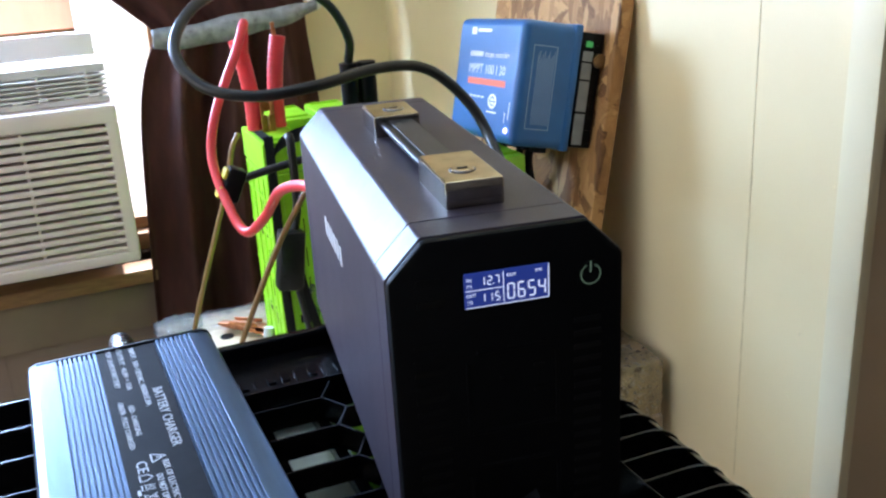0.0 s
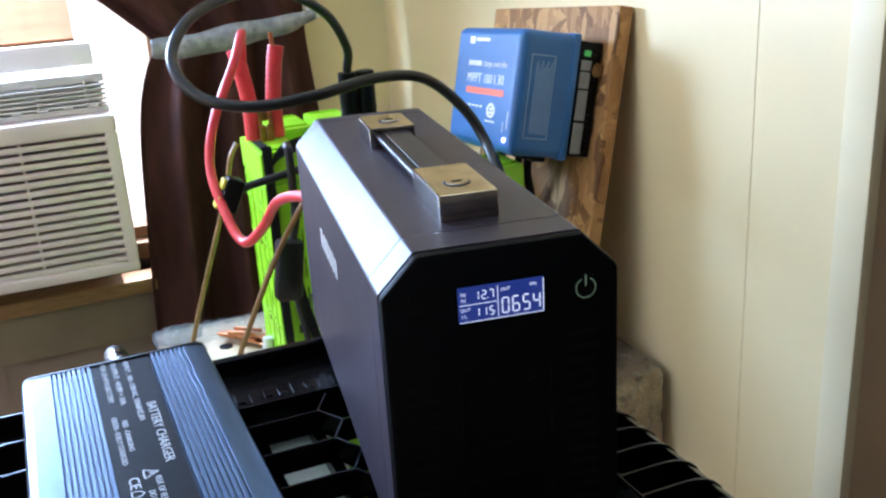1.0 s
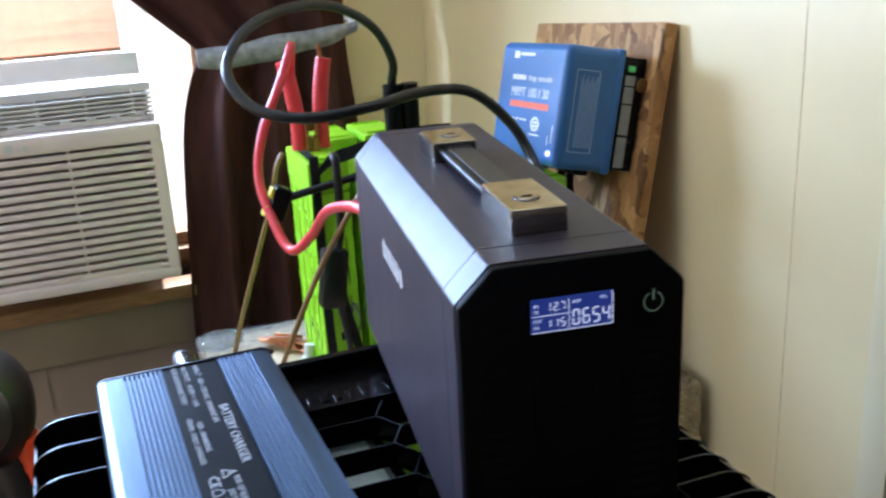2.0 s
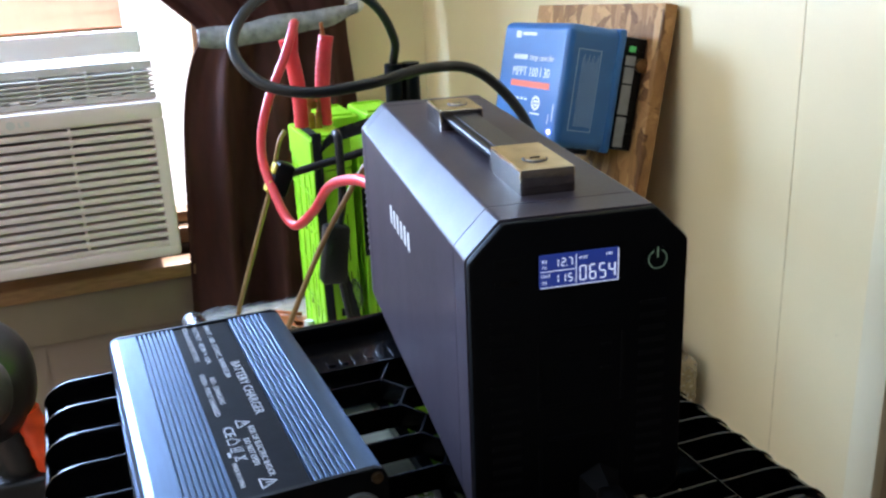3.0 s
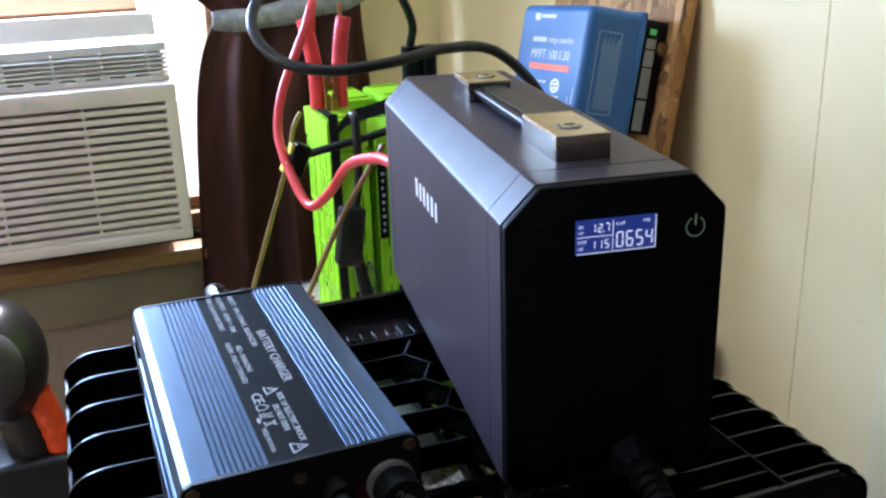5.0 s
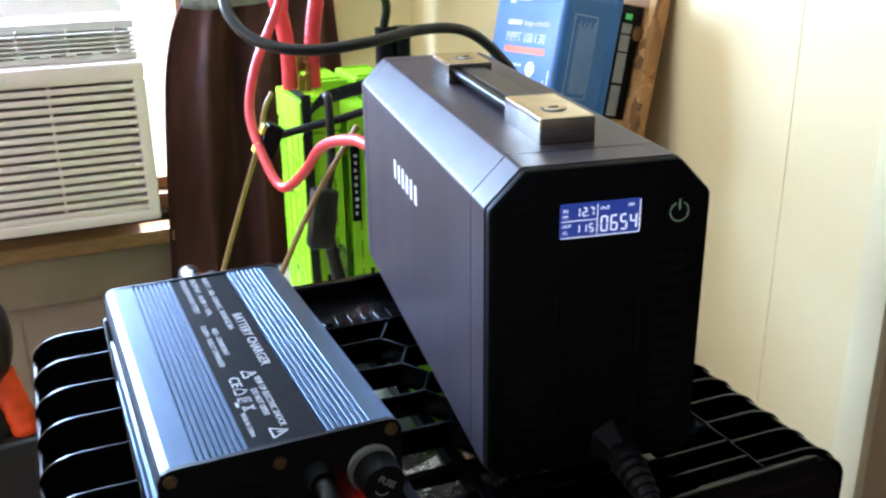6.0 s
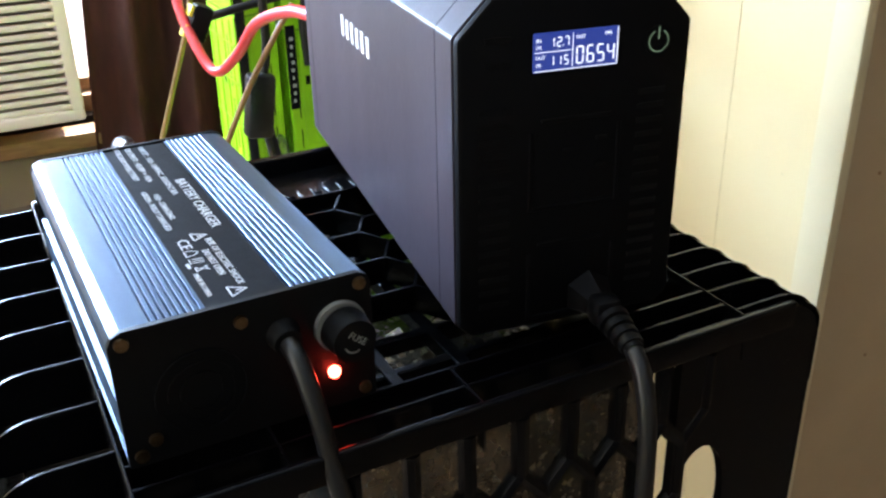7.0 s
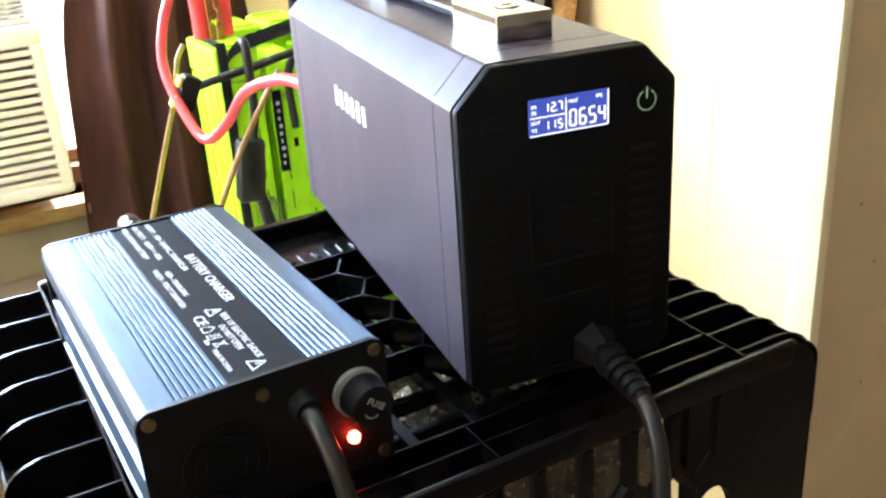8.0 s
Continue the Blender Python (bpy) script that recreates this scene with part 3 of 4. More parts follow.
    for row in range(2):
        for k in range(30):
            x = 0.0640 + k * (0.0109 if row == 0 else 0.0100)
            y = (0.3215 if row == 0 else 0.2880)
            long = (0.0075 if row == 0 else 0.0035) * (0.5 + 0.5 * rng.random())
            block(bm, x, y - long, H - 0.013, x + 0.0010, y + long, H - 0.0106)
            if rng.random() < 0.35:
                block(bm, x + 0.0012, y - long, H - 0.013, x + 0.0060, y - long + 0.0010, H - 0.0106)
    tagged(part("raised_marks", bm, M_CRATE, plate), kind="stuff")
    # front and back walls: corner panels with oval holes, long-celled lattice between
    for y0, y1 in ((0.001, 0.007), (D - 0.007, D - 0.001)):
        for side in (0, 1):
            bm = B()
            p0, p1 = (0.006, 0.112) if side == 0 else (W - 0.106, W - 0.004)
            outer = [(p0, 0.0), (p1, 0.0), (p1, H - 0.026), (p1 - 0.004, H - 0.014), (p1 - 0.012, H - 0.006), (p1 - 0.024, H - 0.0022), (p0, H - 0.0022)] if side else [(p0, 0.0), (p1, 0.0), (p1, H - 0.022), (p0, H - 0.022)]
            cu, cw = (p1 - 0.022, 0.0205) if side == 0 else (p0 + 0.022, 0.0205)
            hole = [(cu + cw * math.cos(a), 0.180 + 0.044 * math.sin(a)) for a in [2 * math.pi * k / 28 for k in range(28)]]
            loops = []
            for y in (y0, y1):
                o = [bm.verts.new((x, y, z)) for x, z in outer]
                hh = [bm.verts.new((x, y, z)) for x, z in hole]
                es = [bm.edges.new((l[k], l[(k + 1) % len(l)])) for l in (o, hh) for k in range(len(l))]
                bmesh.ops.triangle_fill(bm, use_beauty=True, edges=es)
                loops.append((o, hh))
            for (a, b) in zip(loops[0], loops[1]):
                for k in range(len(a)):
                    bm.faces.new((a[k], a[(k + 1) % len(a)], b[(k + 1) % len(a)], b[k]))
            part("corner_panel", bm, M_CRATE, c, "solid corner panel with an oval hole")
        bm = B()
        wide, rise, stem = 0.0305, 0.018, 0.036
        lo, hi = 0.108, W - 0.104
        for row in range(6):
            z = H - 0.017 - row * (rise + stem)
            reach = 0.022 if row < 2 else 0.012
            for k in range(-1, 10):
                x = lo + 0.010 + k * wide + (row % 2) * wide / 2
                for a, b in (((x, z), (x, z - stem)), ((x, z), (x + wide / 2, z + rise)), ((x, z), (x - wide / 2, z + rise))):
                    if lo - reach < min(a[0], b[0]) and max(a[0], b[0]) < hi + reach and min(a[1], b[1]) > 0.0 and max(a[1], b[1]) < H - 0.004:
                        rod(bm, (a[0], (y0 + y1) / 2, a[1]), (b[0], (y0 + y1) / 2, b[1]), 0.0050, seg=8)
        part("lattice", bm, M_CRATE, c, "black long-celled lattice wall")
    for x, y in ((0.003, 0.003), (W - 0.011, 0.001), (0.003, D - 0.011), (W - 0.011, D - 0.011)):
        part("corner_post", block(B(), x, y, 0, x + 0.0095, y + 0.0095, H - 0.024, 0.004, 3), M_CRATE, c)
    part("bottom_rim", block(B(), 0, 0, 0, W, 0.012, 0.02, 0.003), M_CRATE, c)
    part("bottom_rim", block(B(), 0, D - 0.012, 0, W, D, 0.02, 0.003), M_CRATE, c)


crate()


# ---- power inverter ----
IW, IL, IZ0, IZ1 = 0.1224, 0.353, 0.851, 1.027


def inverter():
    inv = thing("power_inverter", pose(0, 0, 0.84), "black metal power inverter with carrying handle, lit display", "inverter")
    zb, zt = IZ0 - 0.84, IZ1 - 0.84
    cx, cz = 0.019, 0.0195
    prof = [(0, zb + 0.006), (0.006, zb), (IW - 0.006, zb), (IW, zb + 0.006), (IW, zt - cz), (IW - cx, zt), (cx, zt), (0, zt - cz)]
    part("housing", prism(B(), prof, 0.0307, IL - 0.02, 0.0014, False), M_BODY, inv, "satin dark grey metal housing")
    part("end_cap", prism(B(), prof, IL - 0.0195, IL, 0.0022), M_BODY, inv, "dark rear end cap")
    ins = 0.0002
    prof2 = [(ins, zb + 0.007), (0.007, zb + ins), (IW - 0.007, zb + ins), (IW - ins, zb + 0.007), (IW - ins, zt - cz), (IW - cx, zt - ins), (cx, zt - ins), (ins, zt - cz)]
    part("front_cap", prism(B(), prof, 0.0065, 0.0298, 0.0014, False), M_BODY, inv, "dark front collar")
    front = part("front_panel", prism(B(), prof2, 0.0, 0.0062, 0.0026), M_FRONT, inv, "matt black plastic front panel")
    for x in (0.030, IW - 0.042):
        for y in (0.06, IL - 0.05):
            part("foot", rod(B(), (x + 0.006, y, 0.004), (x + 0.006, y, zb + 0.002), 0.007), M_GRIP, inv)
    # display
    disp = part("display", block(B(), 0.038, -0.0008, 0.149, 0.082, 0.0012, 0.1675, 0.0004, 1), M_LCD, front, "lit blue display")
    turn = pose(0, 0, 0, 90, 0, 0)
    def put(text, x, z, size, wide=1.0):
        words("display_text", text, size, pose(x, -0.00095, z) @ turn, M_DIGIT, front, wide)
    seven = {"0": "abcdef", "6": "acdefg", "5": "acdfg", "1": "bc", "2": "abged", "7": "abc", "4": "bcfg"}
    def digit(bm, ch, x, z, w, h, th):
        ends = {"a": (0, h, w, h), "g": (0, h / 2, w, h / 2), "d": (0, 0, w, 0), "f": (0, h / 2, 0, h), "e": (0, 0, 0, h / 2), "b": (w, h / 2, w, h), "c": (w, 0, w, h / 2)}
        for s in seven[ch]:
            xa, za, xb, zb2 = ends[s]
            g = th * 0.35
            if xa == xb:
                block(bm, x + xa - th / 2, -0.00105, z + za + g, x + xa + th / 2, -0.0009, z + zb2 - g)
            else:
                block(bm, x + xa + g, -0.00105, z + za - th / 2, x + xb - g, -0.0009, z + za + th / 2)
    def number(text, x, z, w, h, step, th):
        bm = B()
        for ch in text:
            if ch == ".":
                block(bm, x - step * 0.32, -0.00105, z, x - step * 0.32 + th, -0.0009, z + th)
                continue
            digit(bm, ch, x, z, w, h, th)
            x += step
        part("display_digits", bm, M_DIGIT, front)
    number("0654", 0.0602, 0.1518, 0.0032, 0.0078, 0.0054, 0.0008)
    number("12.7", 0.0462, 0.1608, 0.0020, 0.0042, 0.0038, 0.0006)
    number("115", 0.0462, 0.1520, 0.0020, 0.0042, 0.0038, 0.0006)
    put("IN", 0.0392, 0.1632, 0.0026)
    put("(V)", 0.0392, 0.1603, 0.0022)
    put("OUT", 0.0388, 0.1552, 0.0024)
    put("(V)", 0.0392, 0.1518, 0.0022)
    put("OUT", 0.0594, 0.1634, 0.0024)
    put("(W)", 0.0745, 0.1640, 0.0022)
    bm = B()
    block(bm, 0.0384, -0.00105, 0.1583, 0.0575, -0.0009, 0.1587)
    block(bm, 0.0578, -0.00105, 0.1505, 0.0582, -0.0009, 0.1665)
    block(bm, 0.0384, -0.00105, 0.1494, 0.0816, -0.0009, 0.1498)
    block(bm, 0.0812, -0.00105, 0.1500, 0.0817, -0.0009, 0.1672)
    part("display_lines", bm, M_DIGIT, front)
    # power button
    bm = B()
    n = 28
    for k in range(n):
        a0 = radians(115 + 310 * k / n)
        a1 = radians(115 + 310 * (k + 1) / n)
        pts = [(0.1040 + r * math.cos(a), -0.0006, 0.158 + r * math.sin(a)) for r, a in ((0.0049, a0), (0.0055, a0), (0.0055, a1), (0.0049, a1))]
        bm.faces.new([bm.verts.new(p) for p in pts])
    block(bm, 0.1036, -0.0007, 0.1590, 0.1044, -0.0005, 0.1648)
    part("power_symbol", bm, M_POWER, front, "faintly lit power symbol")
    part("power_button", rod(B(), (0.104, -0.0004, 0.158), (0.104, 0.003, 0.158), 0.0075, seg=32), M_FRONT, front)
    # slots, vents, sockets
    for z in (0.154, 0.166):
        part("usb_slot", block(B(), 0.014, -0.0003, z - 0.0015, 0.027, 0.001, z + 0.0015), M_GRIP, front, "small black charging slot")
    for x0, x1, ztop in ((0.011, 0.0275, 0.132), (0.095, 0.110, 0.1335)):
        for k in range(15):
            z = ztop - k * 0.0074
            part("vent_slat", block(B(), x0, -0.0003, z - 0.0015, x1, 0.001, z + 0.0015), M_GRIP, front)
    for z0, z1 in ((0.078, 0.1256), (0.016, 0.060)):
        bm = B()
        for a in ((0.037, z0, 0.0392, z1 - 0.006), (0.0845, z0, 0.0867, z1 - 0.006), (0.043, z1 - 0.0022, 0.0805, z1), (0.0393, z0, 0.0844, z0 + 0.0022)):
            block(bm, a[0], -0.0006, a[1], a[2], 0.001, a[3], 0.0003, 1)
        part("socket_frame", bm, M_FRONT, front, "raised black socket surround")
    bm = B()
    for x, z in ((0.055, 0.108), (0.073, 0.112), (0.073, 0.098)):
        block(bm, x, -0.0008, z, x + 0.006, 0.001, z + 0.0018)
    part("socket_slots", bm, M_GRIP, front)
    # handle
    hand = part("handle_mount", block(B(), 0.0420, 0.0425, zt - 0.0005, 0.0742, 0.104, zt + 0.0148, 0.0016), M_CHROME, inv, "worn chrome handle end")
    hand2 = part("handle_mount", block(B(), 0.0395, 0.222, zt - 0.0005, 0.0717, 0.268, zt + 0.0148, 0.0016), M_CHROME, inv, "worn chrome handle end")
    for h, y in ((hand, 0.064), (hand2, 0.243)):
        bm = B()
        part("screw_seat", rod(B(), (0.0575, y, zt + 0.0140), (0.0575, y, zt + 0.0151), 0.0080, 0.0074, seg=28), M_STRIP, h, "dark sunk ring round the screw")
        rod(bm, (0.0575, y, zt + 0.0146), (0.0575, y, zt + 0.0158), 0.0070, 0.0060, seg=24)
        part("screw", bm, M_CHROME, h, "recessed bright steel screw")
        part("screw_slot", block(B(), 0.0545, y - 0.0008, zt + 0.0155, 0.0605, y + 0.0008, zt + 0.0161), M_GRIP, h)
    bm = B()
    block(bm, 0.0455, 0.100, zt + 0.003, 0.0685, 0.226, zt + 0.0105, 0.0025)
    part("handle_grip", bm, M_GRIP, inv, "black ribbed grip")
    part("grip_strip", block(B(), 0.0492, 0.102, zt + 0.0103, 0.0664, 0.224, zt + 0.0113, 0.0005, 1), M_STRIP, inv, "smooth dark satin top strip")
    part("grip_rail", rod(B(), (0.0462, 0.100, zt + 0.0080), (0.0462, 0.226, zt + 0.0080), 0.0022, seg=16), M_STRIP, inv, "dark satin rail along the grip")
    # maker's mark as plain bars on the side
    bm = B()
    for k in range(6):
        y = LOGO_Y - k * LOGO_STEP
        block(bm, -0.0004, y - LOGO_STEP * 0.46, LOGO_Z, 0.0006, y, LOGO_Z + LOGO_H * (0.94 if k % 2 else 1.0))
    part("logo", bm, M_WHITE, inv, "white maker's mark of plain blocks")


LOGO_Y, LOGO_STEP, LOGO_Z, LOGO_H = 0.226, 0.0128, 0.1215, 0.0135
inverter()

# cord plugged into the inverter
plug = thing("mains_cable", pose(0.0722, 0, 0.8245), "black mains cord plugged into the inverter front", "cable")
bm = B()
rod(bm, (0.0, -0.0015, 0.042), (0.0, -0.016, 0.042), 0.0135, 0.0080, seg=6)
block(bm, -0.008, -0.028, 0.033, 0.008, -0.013, 0.050, 0.005)
part("plug", bm, M_GRIP, plug, "black moulded plug")
bm = B()
for k in range(4):
    rod(bm, (0.0, -0.029 - 0.006 * k, 0.041 - 0.0012 * k), (0.0, -0.0325 - 0.006 * k, 0.040 - 0.0012 * k), 0.0085 - 0.0007 * k, seg=18)
rod(bm, (0, -0.028, 0.041), (0, -0.054, 0.036), 0.0062, 0.0046, seg=16)
part("strain_relief", bm, M_GRIP, plug)
part("cord", tube(B(), [(0, -0.05, 0.037), (-0.001, -0.064, 0.027), (-0.002, -0.074, 0.002), (-0.003, -0.078, -0.06), (-0.003, -0.08, -0.16), (0.01, -0.09, -0.34), (0.03, -0.12, -0.55), (0.06, -0.14, -0.81), (0.2, -0.15, -0.819)], 0.0047), M_CORD, plug)


# ---- battery charger ----
def charger():
    c = thing("battery_charger", pose(-0.167, -0.039, 0.844, 0, 0, 9.5), "blue-grey finned aluminium battery charger, red light on", "charger")
    w, l, h = 0.118, 0.232, 0.0677
    top = []
    def fins(x0, x1, n):
        p = (x1 - x0) / n
        for k in range(n):
            x = x0 + k * p
            top.extend([(x, h), (x + p * 0.01, h - 0.0036), (x + p * 0.32, h - 0.0036), (x + p * 0.34, h - 0.0003), (x + p * 0.44, h)])
        top.append((x1, h))
    top.append((0.0, h - 0.006))
    top.append((0.0018, h - 0.0018))
    top.append((0.006, h))
    fins(0.0185, 0.0425, 8)
    top.extend([(0.0425, h - 0.0012), (0.080, h - 0.0012)])
    fins(0.080, 0.1045, 8)
    top.extend([(w - 0.006, h - 0.0008), (w - 0.0018, h - 0.0024), (w, h - 0.0065)])
    side = [(w, 0.050), (w - 0.003, 0.048), (w - 0.003, 0.034), (w, 0.032), (w, 0.012), (w - 0.003, 0.010), (w - 0.003, 0.004), (w, 0.002), (w, 0.0)]
    left = [(w - x, z) for x, z in side[::-1]]
    part("case", prism(B(), left + top + side, 0.003, l - 0.003), M_ALU, c, "brushed blue-grey finned aluminium case", smooth=20)
    part("label_strip", block(B(), 0.0428, 0.004, h - 0.0013, 0.0797, l - 0.004, h - 0.0006), M_LABEL, c, "dark strip with printed white wording")
    rim = [(0.001, 0), (w - 0.001, 0), (w + 0.0003, 0.001), (w + 0.0003, h - 0.006), (w - 0.0017, h - 0.0016), (w - 0.006, h + 0.0003), (0.006, h + 0.0003), (0.0017, h - 0.0016), (-0.0003, h - 0.006), (-0.0003, 0.001)]
    front = part("end_plate", prism(B(), rim, 0.0, 0.0029), M_PLATE, c, "black front end plate")
    part("end_plate", prism(B(), rim, l - 0.0029, l), M_PLATE, c, "black rear end plate")
    for x, z in ((0.0055, 0.0625), (0.056, 0.0585), (0.1125, 0.0625), (0.0125, 0.012), (0.0055, 0.0055), (0.1125, 0.0055)):
        bm = rod(B(), (x, -0.0016, z), (x, 0.001, z), 0.0030, 0.0034, seg=18)
        block(bm, x - 0.0022, -0.0019, z - 0.0004, x + 0.0022, -0.0014, z + 0.0004)
        block(bm, x - 0.0004, -0.0019, z - 0.0022, x + 0.0004, -0.0014, z + 0.0022)
        part("screw", bm, M_SCREW, front, "small brass-coloured screw")
    bm = B()
    for k in range(3):
        R1 = 0.021 - 0.0055 * k
        n = 40
        for i in range(n):
            a0, a1 = 2 * math.pi * i / n, 2 * math.pi * (i + 1) / n
            q = [(0.0355 + r * math.cos(a), -0.0012, 0.0295 + r * math.sin(a)) for r, a in ((R1 - 0.0012, a0), (R1, a0), (R1, a1), (R1 - 0.0012, a1))]
            vs = [bm.verts.new(p) for p in q]
            vb = [bm.verts.new((p[0], 0.001, p[2])) for p in q]
            bm.faces.new(vs)
            bm.faces.new((vs[0], vs[3], vb[3], vb[0])), bm.faces.new((vs[2], vs[1], vb[1], vb[2]))
    bmesh.ops.remove_doubles(bm, verts=bm.verts[:], dist=1e-5)
    part("fan_guard", bm, M_PLATE, front, "black ring fan guard")
    bm = rod(B(), (0.1015, 0.001, 0.0435), (0.1015, -0.003, 0.0435), 0.0126, seg=36)
    part("fuse_collar", bm, M_STICK, front, "pale ring of the fuse holder")
    cap = part("fuse_cap", rod(B(), (0.1025, -0.003, 0.0424), (0.1028, -0.0155, 0.0420), 0.0116, 0.0106, seg=36), M_PLATE, front, "round black fuse cap")
    words("fuse_text", "FUSE", 0.0048, pose(0.0990, -0.0157, 0.0452, 90, 0, 0) @ pose(0, 0, 0, 0, 0, -38), M_STICK, front)
    bm = B()
    for k in range(8):
        a0, a1 = radians(195 + 14 * k), radians(195 + 14 * (k + 1))
        bm.faces.new([bm.verts.new((0.1020 + r * math.cos(a), -0.0157, 0.0408 + r * math.sin(a))) for r, a in ((0.0038, a0), (0.0046, a0), (0.0046, a1), (0.0038, a1))])
    part("fuse_arrow", bm, M_STICK, front, "pale curved arrow")
    bm = B()
    bmesh.ops.create_uvsphere(bm, u_segments=16, v_segments=10, radius=0.0031)
    bm.transform(pose(0.0968, -0.0015, 0.0200))
    part("led", bm, M_LED, front, "glowing red indicator light")
    bm = rod(B(), (0.0745, 0.002, 0.0465), (0.0745, -0.007, 0.0455), 0.0085, 0.0066, seg=24)
    part("cord_grommet", bm, M_PLATE, front)
    part("cord", tube(B(), [(0.0745, -0.004, 0.0455), (0.0755, -0.016, 0.040), (0.0775, -0.027, 0.022), (0.080, -0.033, -0.004), (0.084, -0.044, -0.05), (0.086, -0.046, -0.15), (0.088, -0.05, -0.32), (0.07, -0.09, -0.6), (0.05, -0.12, -0.83), (-0.1, -0.15, -0.834)], 0.0046), M_CORD, front, "grey-black output cord")
    conn = part("connector", rod(B(), (0.061, l - 0.001, 0.0545), (0.061, l + 0.034, 0.0555), 0.0080, seg=22), M_PLATE, c, "black cable connector")
    for k in range(5):
        y = l + 0.0005 + 0.0066 * k
        part("ring", rod(B(), (0.061, y, 0.0546), (0.061, y + 0.0034, 0.0547), 0.0110 - 0.0005 * k, 0.0106 - 0.0005 * k, seg=26), M_STEEL, conn, "bright steel ring")
    zt = h - 0.0005
    turn = pose(0, 0, 0, 0, 0, -90)
    def put(text, x, y0, y1, size):
        words("label_text", text, size, pose(x, y0, zt) @ turn, M_PRINT, c, fit=y0 - y1)
    put("BATTERY CHARGER", 0.0693, 0.1595, 0.0845, 0.0078)
    put("INPUT : 100~120VAC, 50/60HZ,8A", 0.0630, 0.2255, 0.1380, 0.0046)
    put("OUTPUT : 43.8V = 10A", 0.0552, 0.2275, 0.1640, 0.0046)
    put("FOR LiFePO4 BATTERY", 0.0488, 0.2285, 0.1695, 0.0046)
    put("RED - CHARGING", 0.0532, 0.1430, 0.1055, 0.0042)
    put("GREEN - FULLY CHARGED", 0.0480, 0.1500, 0.0920, 0.0042)
    put("RISK OF ELECTRIC SHOCK", 0.0620, 0.0730, 0.0180, 0.0046)
    put("DO NOT OPEN", 0.0571, 0.0605, 0.0315, 0.0046)
    put("MADE IN CHINA", 0.0465, 0.0378, 0.0134, 0.0034)
    put("CE", 0.0488, 0.0775, 0.0655, 0.0080)
    bm = B()
    def tri(cx, cy, s):
        pts = [Vector((cx - s * 0.5, cy + s * 0.62, 0)), Vector((cx - s * 0.5, cy - s * 0.62, 0)), Vector((cx + s * 0.55, cy, 0))]
        for a, b in zip(pts, pts[1:] + pts[:1]):
            n = (b - a).normalized().cross(Vector((0, 0, 1))) * 0.0004
            bm.faces.new([bm.verts.new((p.x, p.y, zt + 0.0001)) for p in (a - n, b - n, b + n, a + n)])
        block(bm, cx - s * 0.15, cy - 0.0004, zt, cx + s * 0.25, cy + 0.0004, zt + 0.0001)
    tri(0.0605, 0.0775, 0.0070)
    tri(0.0600, 0.0130, 0.0076)
    def stroke(a, b, thick=0.0006):
        a, b = Vector((*a, 0)), Vector((*b, 0))
        n = (b - a).normalized().cross(Vector((0, 0, 1))) * (thick / 2)
        bm.faces.new([bm.verts.new((p.x, p.y, zt + 0.0001)) for p in (a - n, b - n, b + n, a + n)])
    house = [(0.0488, 0.0630), (0.0522, 0.0630), (0.0552, 0.0600), (0.0522, 0.0570), (0.0488, 0.0570)]
    for a, b in zip(house, house[1:] + house[:1]):
        stroke(a, b)
    for y in (0.0488, 0.0508, 0.0528):
        stroke((0.0498, y), (0.0552, y - 0.0006))
    stroke((0.0488, 0.0482), (0.0488, 0.0536))
    for a, b in (((0.0488, 0.0440), (0.0552, 0.0392)), ((0.0488, 0.0392), (0.0552, 0.0440)), ((0.0542, 0.0438), (0.0542, 0.0394)), ((0.0492, 0.0432), (0.0492, 0.0400))):
        stroke(a, b)
    block(bm, 0.0462, 0.0445, zt, 0.0478, 0.0495, zt + 0.0001)
    tagged(part("label_symbols", bm, M_PRINT, c, "white warning triangles and small symbols"), kind="stuff")


charger()


# ---- batteries on the wrapped board behind the crate ----
bm = B()
block(bm, -0.03, 0.615, 0.541, 0.405, 1.06, 0.568, 0.004)
board = solid("cardboard_sheet", bm, M_CARD, ROOM, "tan cardboard slab under the green battery modules", "cardboard")
part("hole", rod(B(), (0.0593, 0.972, 0.5675), (0.0593, 0.972, 0.5690), 0.0105, seg=24), M_GRIP, board, "round dark hole")
bm = B()
rng = random.Random(7)
nx, ny = 40, 26
g = [[bm.verts.new((-0.040 + 0.20 * i / nx, 0.992 + 0.085 * j / ny, 0.573 + 0.005 * noise.noise(Vector((i * 0.31, j * 0.27, 0))) + 0.005 * abs(noise.noise(Vector((i * 0.8, j * 0.7, 3)))) + 0.006 * math.sin(math.pi * j / ny) - 0.010 * max(0, (j - 22) / 4))) for j in range(ny + 1)] for i in range(nx + 1)]
for i in range(nx):
    for j in range(ny):
        bm.faces.new((g[i][j], g[i + 1][j], g[i + 1][j + 1], g[i][j + 1]))
solid("plastic_wrap", bm, M_WRAP, ROOM, "crumpled clear plastic wrap over tan cardboard", "plastic wrap", smooth=180)

pack = thing("battery_pack", ROOM @ pose(0.113, 0.795, 0.568), "lime green plastic battery modules strapped in a row", "battery")


